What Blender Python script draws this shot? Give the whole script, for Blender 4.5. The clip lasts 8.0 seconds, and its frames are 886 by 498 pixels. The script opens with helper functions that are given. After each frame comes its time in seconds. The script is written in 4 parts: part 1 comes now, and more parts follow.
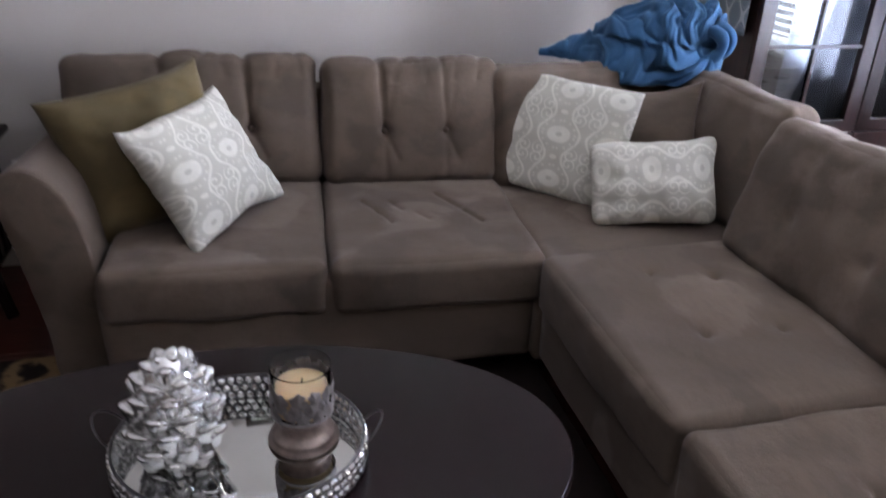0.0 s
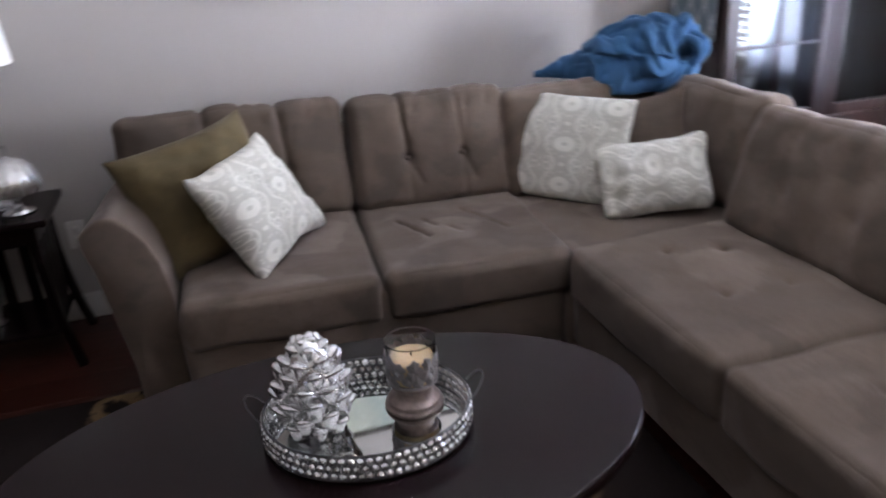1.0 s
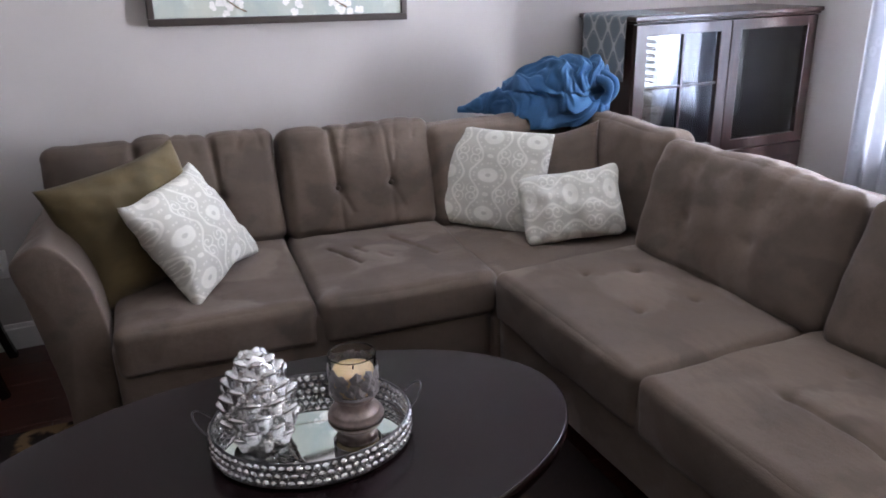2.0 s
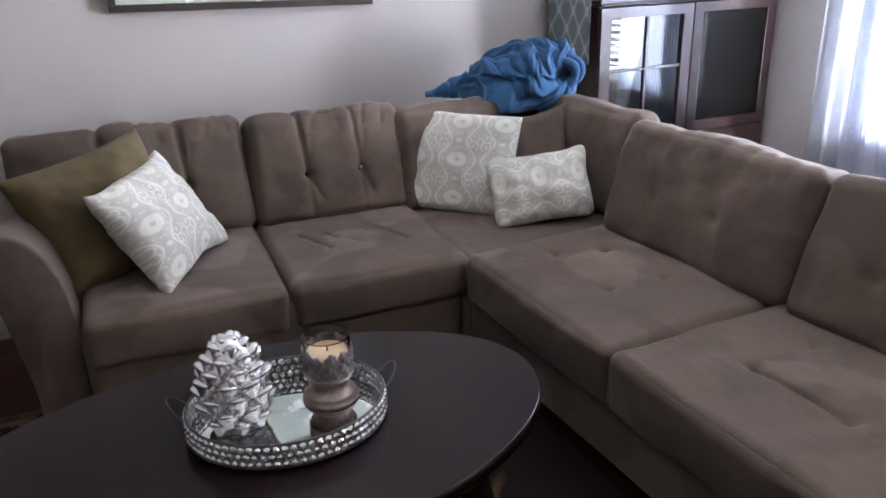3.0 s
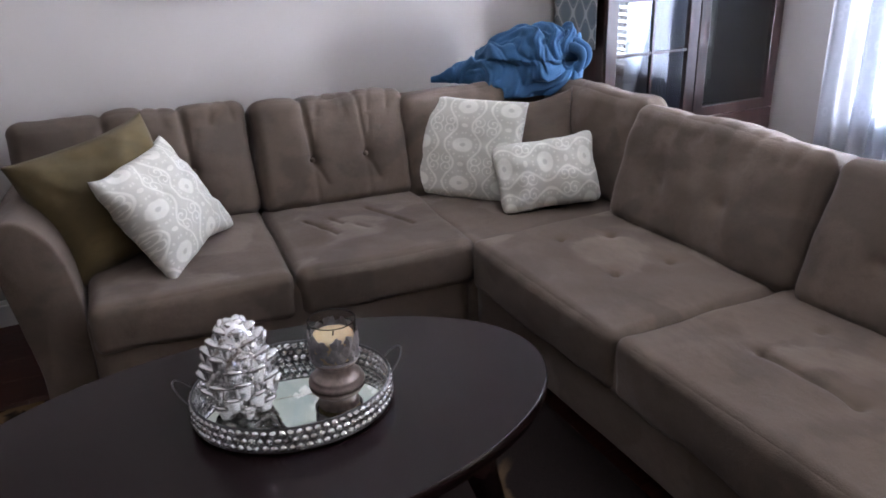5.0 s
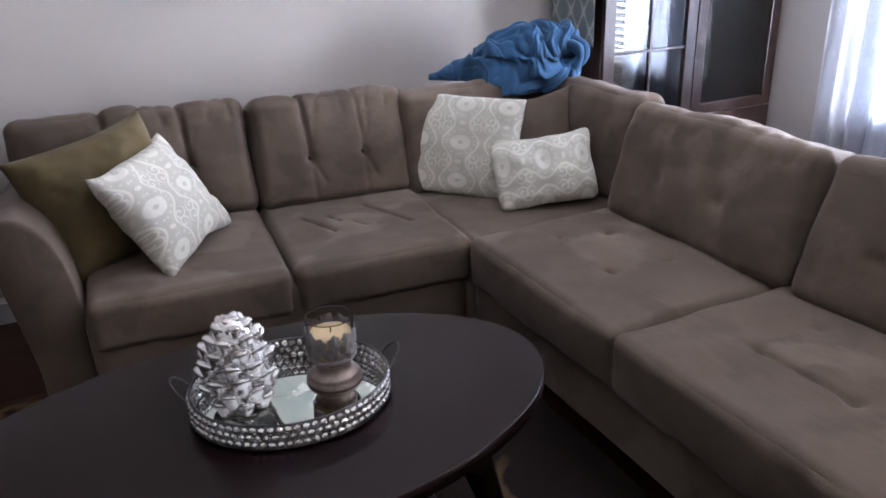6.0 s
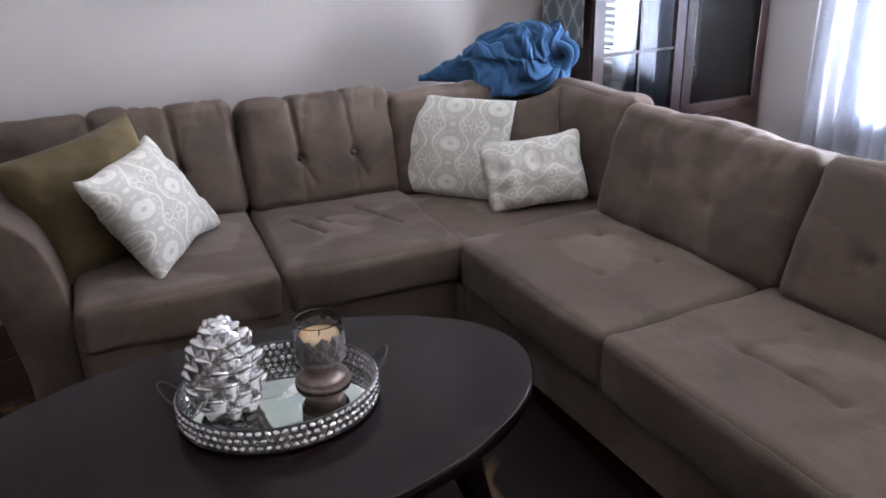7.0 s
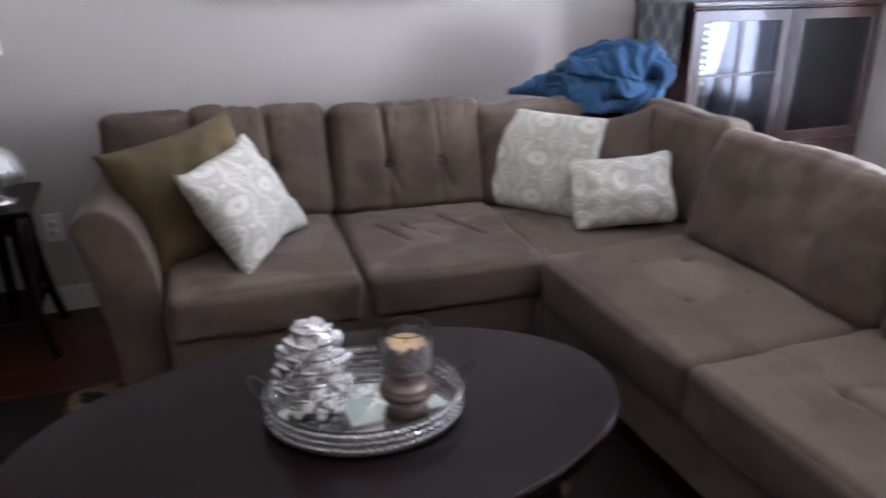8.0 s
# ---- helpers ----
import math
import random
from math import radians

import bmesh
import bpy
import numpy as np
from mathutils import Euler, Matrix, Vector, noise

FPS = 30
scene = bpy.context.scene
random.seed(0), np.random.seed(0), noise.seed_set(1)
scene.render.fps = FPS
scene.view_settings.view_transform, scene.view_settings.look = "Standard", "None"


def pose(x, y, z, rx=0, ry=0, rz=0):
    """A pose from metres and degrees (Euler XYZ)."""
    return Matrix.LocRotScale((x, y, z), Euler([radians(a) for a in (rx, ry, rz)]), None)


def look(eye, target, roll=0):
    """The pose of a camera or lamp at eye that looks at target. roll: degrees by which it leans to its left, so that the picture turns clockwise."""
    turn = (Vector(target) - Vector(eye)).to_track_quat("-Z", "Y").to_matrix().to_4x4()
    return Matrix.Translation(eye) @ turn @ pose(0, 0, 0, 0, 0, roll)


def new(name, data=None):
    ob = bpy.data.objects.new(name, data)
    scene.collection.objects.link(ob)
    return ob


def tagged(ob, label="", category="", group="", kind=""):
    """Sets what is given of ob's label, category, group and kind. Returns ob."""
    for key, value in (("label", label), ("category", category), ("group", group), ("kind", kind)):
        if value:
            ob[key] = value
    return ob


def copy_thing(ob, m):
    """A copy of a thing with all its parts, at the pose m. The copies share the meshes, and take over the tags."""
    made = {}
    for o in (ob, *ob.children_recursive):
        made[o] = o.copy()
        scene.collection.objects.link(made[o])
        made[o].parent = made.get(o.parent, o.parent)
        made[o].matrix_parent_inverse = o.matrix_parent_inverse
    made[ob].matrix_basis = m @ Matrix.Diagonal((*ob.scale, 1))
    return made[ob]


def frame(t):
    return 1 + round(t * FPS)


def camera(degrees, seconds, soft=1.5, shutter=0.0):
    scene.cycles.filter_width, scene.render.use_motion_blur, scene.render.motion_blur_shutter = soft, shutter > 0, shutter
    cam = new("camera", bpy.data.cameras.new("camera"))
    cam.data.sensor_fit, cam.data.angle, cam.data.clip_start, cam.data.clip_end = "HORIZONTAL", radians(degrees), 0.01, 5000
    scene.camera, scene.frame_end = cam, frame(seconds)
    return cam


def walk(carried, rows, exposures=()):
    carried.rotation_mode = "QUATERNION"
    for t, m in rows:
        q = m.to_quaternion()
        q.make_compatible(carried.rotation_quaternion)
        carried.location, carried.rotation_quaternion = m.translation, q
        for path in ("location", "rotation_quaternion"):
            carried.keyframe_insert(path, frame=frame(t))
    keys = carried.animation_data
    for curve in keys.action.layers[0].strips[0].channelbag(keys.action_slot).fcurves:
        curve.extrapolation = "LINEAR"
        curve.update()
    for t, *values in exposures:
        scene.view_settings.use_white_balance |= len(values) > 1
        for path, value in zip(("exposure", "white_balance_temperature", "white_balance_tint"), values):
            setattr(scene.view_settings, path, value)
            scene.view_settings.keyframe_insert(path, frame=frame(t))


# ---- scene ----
cam = camera(60.7, 8.0, soft=1.7, shutter=0.6)
PATH = [
    (0, (0.005, 0.012, 1.439), (0.465, 1.755, 0.572), 2.2),
    (0.2, (-0.003, -0.017, 1.459), (0.425, 1.755, 0.636), 1.4),
    (0.5, (-0.092, -0.068, 1.467), (0.287, 1.733, 0.683), 1.5),
    (0.7, (-0.154, -0.117, 1.468), (0.212, 1.689, 0.692), 0.4),
    (0.8, (-0.184, -0.147, 1.466), (0.227, 1.647, 0.684), -0.6),
    (1, (-0.258, -0.213, 1.458), (0.268, 1.555, 0.684), -3.4),
    (1.2, (-0.31, -0.263, 1.459), (0.344, 1.463, 0.69), -3.8),
    (1.5, (-0.309, -0.31, 1.474), (0.388, 1.42, 0.752), -2.6),
    (1.7, (-0.322, -0.311, 1.474), (0.389, 1.424, 0.778), -2.0),
    (3, (-0.346, -0.329, 1.46), (0.46, 1.352, 0.733), -1.8),
    (3.5, (-0.348, -0.325, 1.454), (0.445, 1.359, 0.723), -1.9),
    (4, (-0.347, -0.326, 1.455), (0.434, 1.36, 0.717), -2.2),
    (4.5, (-0.346, -0.322, 1.45), (0.441, 1.357, 0.702), -2.0),
    (6, (-0.344, -0.328, 1.447), (0.445, 1.345, 0.687), -2.0),
    (6.5, (-0.339, -0.329, 1.452), (0.462, 1.337, 0.688), -2.1),
    (7, (-0.336, -0.328, 1.452), (0.472, 1.335, 0.691), -1.9),
    (7.5, (-0.334, -0.325, 1.448), (0.463, 1.343, 0.685), -2.1),
    (7.7, (-0.361, -0.299, 1.459), (0.412, 1.384, 0.703), -1.2),
    (7.9, (-0.363, -0.315, 1.461), (0.329, 1.411, 0.724), 0.0),
    (8, (-0.387, -0.298, 1.461), (0.266, 1.443, 0.725), -0.0),
]
walk(cam, [(t, look(eye, target, roll)) for t, eye, target, roll in PATH],
     exposures=[(0.0, -0.16, 6580, 22), (0.6, -0.06, 6580, 22), (3.0, 0.03, 6580, 22), (7.5, 0.03, 6580, 22), (8.0, -0.05, 6580, 22)])

# ---- light ----
WALL_Y, WALL_X, LEFT_X, REAR_Y, TOP = 3.06, 3.06, -4.6, -4.6, 2.5
WINDOWS = [(0.95, 2.06), (-2.30, -0.90)]      # y ranges of the openings in the east wall; the second is added, out of view
SILL, HEAD = 0.60, 2.15

world = bpy.data.worlds.new("sky")
scene.world = world
world.use_nodes = True
wn = world.node_tree.nodes
sky = wn.new("ShaderNodeTexSky")
sky.sky_type, sky.sun_disc = "NISHITA", False
sky.sun_elevation, sky.sun_rotation = radians(50), radians(-100)
wn["Background"].inputs["Strength"].default_value = 0.15
world.node_tree.links.new(sky.outputs[0], wn["Background"].inputs["Color"])


def window_light(y0, y1, watts, colour, swing, spread):
    data = bpy.data.lights.new("window_daylight", "AREA")
    data.shape, data.size, data.size_y = "RECTANGLE", HEAD - SILL + 0.4, y1 - y0 + 0.3
    data.energy, data.color, data.spread = watts, colour, radians(spread)
    ob = new("window_daylight", data)
    ob.matrix_world = look((WALL_X + 0.62, (y0 + y1) / 2, (SILL + HEAD) / 2 - 0.1), (0, (y0 + y1) / 2 - swing, 3.1))
    return ob


window_light(*WINDOWS[0], 2550, (0.81, 0.90, 1.0), 0.25, 175)
# warm fill lamp, added behind the unseen second opening
window_light(*WINDOWS[1], 95, (1.0, 0.77, 0.42), 0.0, 180)

# ---- materials ----
class Net:
    """A small writer of shader nodes."""

    def __init__(self, name):
        self.material = bpy.data.materials.new(name)
        self.material.use_nodes = True
        self.tree = self.material.node_tree
        self.bsdf = self.tree.nodes["Principled BSDF"]

    def node(self, kind, **inputs):
        n = self.tree.nodes.new(kind)
        for key, value in inputs.items():
            self.put(n.inputs[key.replace("_", " ")], value)
        return n

    def put(self, socket, value):
        if isinstance(value, bpy.types.NodeSocket):
            self.tree.links.new(value, socket)
        else:
            socket.default_value = value

    def coords(self, kind="Object"):
        return self.tree.nodes.new("ShaderNodeTexCoord").outputs[kind]

    def m(self, op, a, b=0.0, c=0.0):
        n = self.tree.nodes.new("ShaderNodeMath")
        n.operation = op
        for i, v in enumerate((a, b, c)):
            self.put(n.inputs[i], v)
        return n.outputs[0]

    def noise(self, co, scale, detail=3.0, rough=0.55, distortion=0.0):
        n = self.node("ShaderNodeTexNoise", Vector=co, Scale=scale, Detail=detail, Roughness=rough, Distortion=distortion)
        return n.outputs["Fac"]

    def mapped(self, co, scale=(1, 1, 1), rotation=(0, 0, 0), location=(0, 0, 0)):
        return self.node("ShaderNodeMapping", Vector=co, Scale=scale, Rotation=rotation, Location=location).outputs[0]

    def split(self, co):
        return self.node("ShaderNodeSeparateXYZ", Vector=co).outputs

    def ramp(self, fac, lo, hi):
        n = self.tree.nodes.new("ShaderNodeMapRange")
        n.interpolation_type = "SMOOTHSTEP"
        for key, v in (("Value", fac), ("From Min", lo), ("From Max", hi)):
            self.put(n.inputs[key], v)
        return n.outputs[0]

    def mix(self, fac, a, b):
        n = self.tree.nodes.new("ShaderNodeMix")
        n.data_type = "RGBA"
        self.put(n.inputs[0], fac)
        for i, v in ((6, a), (7, b)):
            self.put(n.inputs[i], (*v, 1) if isinstance(v, tuple) and len(v) == 3 else v)
        return n.outputs[2]

    def bump(self, height, strength=0.3, distance=0.002):
        self.put(self.bsdf.inputs["Normal"], self.node("ShaderNodeBump", Height=height, Strength=strength, Distance=distance).outputs[0])

    def set(self, **inputs):
        for key, value in inputs.items():
            if isinstance(value, tuple) and key != "Subsurface_Radius":
                value = (*value, 1)
            self.put(self.bsdf.inputs[key.replace("_", " ")], value)
        return self


def shade(c, k):
    return tuple(min(1.0, v * k) for v in c)


def plain(name, colour, rough=0.5, metal=0.0, var=0.12, scale=6.0, grain=90.0, bump=0.15, dist=0.001, **extra):
    """Colour broken up at two scales, with fine relief."""
    n = Net(name)
    co = n.coords()
    coarse, fine = n.noise(co, scale, 4), n.noise(co, grain, 2)
    fac = n.m("ADD", n.m("MULTIPLY", coarse, 0.7), n.m("MULTIPLY", fine, 0.3))
    n.set(Base_Color=n.mix(n.ramp(fac, 0.25, 0.75), shade(colour, 1 - var), shade(colour, 1 + var)), Metallic=metal,
          Roughness=n.m("ADD", rough - 0.06, n.m("MULTIPLY", coarse, 0.12)), **extra)
    if bump:
        n.bump(fine, bump, dist)
    return n.material


def suede(name, colour, warm, contrast=1.0):
    """Brushed microfibre: nap stroked into lighter and darker patches with soft-cut edges, a low sheen and a fine grain."""
    n = Net(name)
    co = n.coords()
    nap = n.noise(co, 2.2, 2, 0.5, 0.3)
    fine = n.noise(co, 420, 2)
    streak = n.noise(n.mapped(co, (1, 2.6, 1.4), (0.3, 0.5, 0.9)), 18, 5, 0.7, 0.1)
    edge = n.m("MULTIPLY_ADD", streak, 0.16, -0.08)
    stroked = n.m("ADD", n.noise(n.mapped(co, (1.0, 1.3, 1.1), (0.4, 0.2, 0.7)), 2.6, 2, 0.45, 0.2), edge)
    rubbed = n.m("ADD", n.noise(n.mapped(co, (1.2, 1.0, 1.4), (0.1, 0.8, 0.3), (3.1, 1.7, 0.6)), 3.4, 2, 0.5, 0.3), edge)
    patch, dull = n.ramp(stroked, 0.53, 0.59), n.ramp(rubbed, 0.51, 0.61)
    base = n.mix(n.ramp(nap, 0.30, 0.70), colour, warm)
    base = n.mix(n.m("MULTIPLY", dull, 0.55 * contrast), base, shade(colour, 0.62))
    base = n.mix(n.m("MULTIPLY", patch, 0.38 * contrast), base, shade(warm, 1.55))
    base = n.mix(n.m("MULTIPLY", n.ramp(streak, 0.42, 0.72), 0.40 * contrast), base, shade(colour, 0.74))
    base = n.mix(n.m("MULTIPLY", fine, 0.40), base, shade(colour, 0.68))
    n.set(Base_Color=base, Roughness=0.92, Sheen_Weight=n.m("MULTIPLY_ADD", patch, 0.14, 0.09), Sheen_Roughness=0.5, Sheen_Tint=(0.70, 0.64, 0.66))
    n.bump(n.m("ADD", fine, n.m("ADD", n.m("MULTIPLY", streak, 1.2), n.m("MULTIPLY", n.noise(co, 60, 3), 0.8))), 0.55, 0.0022)
    return n.material


def ikat(name, ground, figure):
    """Woven medallions: hollow eyes inside ogee bands, with paired scrolls where the bands pinch."""
    n = Net(name)
    co = n.coords()
    wob = n.noise(co, 45, 2)
    x, y, _ = n.split(n.mapped(co, (1, 1, 1), (0, 0, 0), (0.055, 0.066, 0)))
    x = n.m("ADD", x, n.m("MULTIPLY_ADD", wob, 0.008, -0.004))
    y = n.m("ADD", y, n.m("MULTIPLY_ADD", n.noise(co, 31, 2), 0.008, -0.004))
    px, py = 0.180, 0.158
    du = n.m("SUBTRACT", n.m("FRACT", n.m("ADD", n.m("DIVIDE", x, px), 20.0)), 0.5)
    dv = n.m("SUBTRACT", n.m("FRACT", n.m("ADD", n.m("DIVIDE", y, py), 20.0)), 0.5)
    au, av = n.m("ABSOLUTE", du), n.m("ABSOLUTE", dv)

    def radius(cx, cy, sx, sy):
        a, c = n.m("DIVIDE", n.m("SUBTRACT", au, cx), sx), n.m("DIVIDE", n.m("SUBTRACT", av, cy), sy)
        return n.m("SQRT", n.m("ADD", n.m("MULTIPLY", a, a), n.m("MULTIPLY", c, c))), a, c

    def below(v, k, soft):
        return n.m("SUBTRACT", 1.0, n.ramp(v, k - soft, k + soft))

    eye, _, _ = radius(0.0, 0.0, 0.235, 0.185)
    eye_fig = n.m("MULTIPLY", below(eye, 1.0, 0.10), n.ramp(eye, 0.20, 0.34))
    half = n.m("MULTIPLY_ADD", n.m("COSINE", n.m("MULTIPLY", dv, 2 * math.pi)), 0.125, 0.300)
    band = below(n.m("ABSOLUTE", n.m("SUBTRACT", au, half)), 0.028, 0.014)
    r, a, c = radius(0.335, 0.395, 0.145, 0.145)
    turn = n.m("SINE", n.m("ADD", n.m("ARCTAN2", c, a), n.m("MULTIPLY", r, 8.5)))
    scroll = n.m("MULTIPLY", n.ramp(turn, 0.35, 0.75), below(r, 1.0, 0.08))
    halo, a2, c2 = radius(0.0, 0.0, 0.33, 0.31)
    dots = n.m("MULTIPLY", below(n.m("ABSOLUTE", n.m("SUBTRACT", halo, 1.0)), 0.08, 0.04), n.ramp(n.m("SINE", n.m("MULTIPLY", n.m("ARCTAN2", c2, a2), 14.0)), 0.3, 0.8))
    knot, _, _ = radius(0.0, 0.5, 0.075, 0.05)
    fig = n.m("MAXIMUM", n.m("MAXIMUM", eye_fig, band), n.m("MAXIMUM", n.m("MAXIMUM", scroll, below(knot, 1.0, 0.2)), n.m("MULTIPLY", dots, 0.7)))
    fig = n.m("MULTIPLY", fig, n.m("ADD", 0.55, n.m("MULTIPLY", wob, 0.7)))
    weave = n.m("MULTIPLY", n.m("SINE", n.m("MULTIPLY", x, 2600.0)), n.m("SINE", n.m("MULTIPLY", y, 2600.0)))
    tone = n.mix(n.noise(co, 6, 3), shade(ground, 0.93), shade(ground, 1.07))
    n.set(Base_Color=n.mix(fig, tone, figure), Roughness=0.9, Sheen_Weight=0.15)
    n.bump(n.m("ADD", n.m("MULTIPLY", weave, 0.5), n.noise(co, 30, 3)), 0.25, 0.0015)
    return n.material


def trellis(name, ground, figure, px=0.115, py=0.17):
    """Interlocked ogee lattice on a woven ground."""
    n = Net(name)
    co = n.coords()
    x, y, z = n.split(co)
    tau = 2 * math.pi
    w = n.m("ADD", n.m("COSINE", n.m("MULTIPLY", n.m("ADD", x, y), tau / px)), n.m("COSINE", n.m("MULTIPLY", z, tau / py)))
    line = n.m("SUBTRACT", 1.0, n.ramp(n.m("ABSOLUTE", w), 0.16, 0.34))
    inner = n.m("SUBTRACT", 1.0, n.ramp(n.m("ABSOLUTE", n.m("SUBTRACT", n.m("ABSOLUTE", w), 0.62)), 0.06, 0.14))
    n.set(Base_Color=n.mix(n.m("MAXIMUM", line, n.m("MULTIPLY", inner, 0.35)), ground, figure), Roughness=0.9)
    n.bump(n.noise(co, 300, 2), 0.3, 0.001)
    return n.material


def wood(name, dark, light, rough=0.35, stretch=(0.6, 9, 9), coat=0.0, vary=False, spec=0.4, relief=0.12):
    n = Net(name)
    co = n.coords()
    grain = n.noise(n.mapped(co, stretch), 6, 6, 0.65, 0.8)
    pores = n.noise(n.mapped(co, tuple(s * 6 for s in stretch)), 12, 2)
    fac = n.m("ADD", n.m("MULTIPLY", grain, 0.75), n.m("MULTIPLY", pores, 0.25))
    base = n.mix(n.ramp(fac, 0.3, 0.7), dark, light)
    if vary:
        rnd = n.tree.nodes.new("ShaderNodeObjectInfo").outputs["Random"]
        base = n.mix(n.m("MULTIPLY", rnd, 0.6), base, shade(dark, 0.6))
    n.set(Base_Color=base, Roughness=n.m("ADD", rough, n.m("MULTIPLY", n.noise(co, 9, 3), 0.12 if relief else 0.03)), Coat_Weight=coat, Coat_Roughness=0.12, Specular_IOR_Level=spec)
    if relief:
        n.bump(pores, relief, 0.0006)
    return n.material


def clear_glass(name, tint=(1, 1, 1), rough=0.0, ior=1.48):
    n = Net(name)
    co = n.coords()
    n.set(Base_Color=tint, Roughness=rough, IOR=ior, Transmission_Weight=1.0)
    n.bump(n.noise(co, 25, 2), 0.04, 0.001)
    return n.material


def thin_glass(name):
    """A flat pane: clear with a mirror reflection that grows with the angle."""
    n = Net(name)
    t = n.tree
    clear, gloss = n.node("ShaderNodeBsdfTransparent", Color=(0.95, 0.97, 0.96, 1)), n.node("ShaderNodeBsdfGlossy", Roughness=0.015, Color=(1, 1, 1, 1))
    fresnel = n.node("ShaderNodeFresnel", IOR=1.52)
    n.put(fresnel.inputs["Normal"], n.node("ShaderNodeBump", Height=n.noise(n.coords(), 3, 2), Strength=0.05, Distance=0.01).outputs[0])
    twice = n.m("MULTIPLY", fresnel.outputs[0], 1.8)
    blend = t.nodes.new("ShaderNodeMixShader")
    n.put(blend.inputs[0], twice)
    t.links.new(clear.outputs[0], blend.inputs[1])
    t.links.new(gloss.outputs[0], blend.inputs[2])
    t.links.new(blend.outputs[0], t.nodes["Material Output"].inputs["Surface"])
    return n.material


def sheer(name, colour, see, figure=None):
    """Thin curtain cloth that lets daylight through."""
    n = Net(name)
    t = n.tree
    co = n.coords()
    col = n.mix(n.noise(co, 60, 2), shade(colour, 0.92), colour)
    if figure:
        x, y, z = n.split(co)
        cell = n.node("ShaderNodeTexVoronoi", Vector=n.mapped(co, (1, 1, 0.7)), Scale=17.0, Randomness=0.9).outputs["Distance"]
        ringed = n.m("SUBTRACT", 1.0, n.ramp(n.m("ABSOLUTE", n.m("SUBTRACT", cell, 0.22)), 0.04, 0.12))
        col = n.mix(n.m("MULTIPLY", ringed, n.m("MULTIPLY", n.noise(co, 5, 3), 0.6)), col, figure)
    diffuse, through_cloth, gap = n.node("ShaderNodeBsdfDiffuse", Color=col), n.node("ShaderNodeBsdfTranslucent", Color=col), n.node("ShaderNodeBsdfTransparent")
    a, b = t.nodes.new("ShaderNodeMixShader"), t.nodes.new("ShaderNodeMixShader")
    a.inputs[0].default_value, b.inputs[0].default_value = 0.55, see
    t.links.new(diffuse.outputs[0], a.inputs[1])
    t.links.new(through_cloth.outputs[0], a.inputs[2])
    t.links.new(a.outputs[0], b.inputs[1])
    t.links.new(gap.outputs[0], b.inputs[2])
    t.links.new(b.outputs[0], t.nodes["Material Output"].inputs["Surface"])
    return n.material


def rug_weave(name):
    """Dark pile with tan leaf scrolls."""
    n = Net(name)
    co = n.coords()
    warp = n.mapped(co, (1, 1, 1))
    cells = n.node("ShaderNodeTexVoronoi", Vector=warp, Scale=2.3, Randomness=0.8)
    d = n.m("ADD", cells.outputs["Distance"], n.m("MULTIPLY", n.noise(co, 7, 3, 0.6, 1.0), 0.25))
    leaf = n.m("SUBTRACT", 1.0, n.ramp(n.m("ABSOLUTE", n.m("SUBTRACT", d, 0.46)), 0.015, 0.05))
    fill = n.m("MULTIPLY", n.m("SUBTRACT", 1.0, n.ramp(d, 0.22, 0.28)), 0.5)
    base = n.mix(n.noise(co, 120, 2), (0.008, 0.006, 0.006), (0.020, 0.013, 0.012))
    x, y, _ = n.split(co)
    curl = n.node("ShaderNodeVectorMath", Vector=n.mapped(n.node("ShaderNodeCombineXYZ", X=x, Y=y).outputs[0], (1, 1, 1), (0, 0, 0), (-0.66, -1.13, 0)))
    curl.operation = "LENGTH"
    turn = n.m("ADD", curl.outputs["Value"], n.m("MULTIPLY", n.noise(co, 12, 3), 0.05))
    scroll = n.m("MULTIPLY", n.m("SUBTRACT", 1.0, n.ramp(n.m("ABSOLUTE", n.m("SUBTRACT", turn, 0.175)), 0.008, 0.022)), n.m("MULTIPLY", n.m("SUBTRACT", 1.0, n.ramp(x, 0.54, 0.62)), 0.45))
    base = n.mix(n.m("MAXIMUM", n.m("MAXIMUM", leaf, fill), scroll), base, (0.17, 0.115, 0.06))
    n.set(Base_Color=base, Roughness=0.95, Specular_IOR_Level=0.15)
    n.bump(n.noise(co, 500, 2), 0.5, 0.003)
    return n.material


def wall_paint(name, colour):
    n = Net(name)
    co = n.coords()
    base = n.mix(n.ramp(n.noise(co, 1.3, 4), 0.3, 0.7), shade(colour, 0.96), shade(colour, 1.03))
    n.set(Base_Color=base, Roughness=0.78)
    n.bump(n.m("ADD", n.noise(co, 160, 2), n.noise(co, 40, 2)), 0.12, 0.001)
    return n.material


def canvas_paint(name):
    n = Net(name)
    co = n.coords()
    a = n.noise(co, 2.6, 4, 0.6, 0.8)
    base = n.mix(n.ramp(a, 0.3, 0.7), (0.36, 0.43, 0.40), (0.52, 0.54, 0.45))
    base = n.mix(n.ramp(n.noise(co, 14, 3), 0.55, 0.8), base, (0.62, 0.66, 0.58))
    n.set(Base_Color=base, Roughness=0.6)
    n.bump(n.noise(co, 350, 2), 0.3, 0.001)
    return n.material


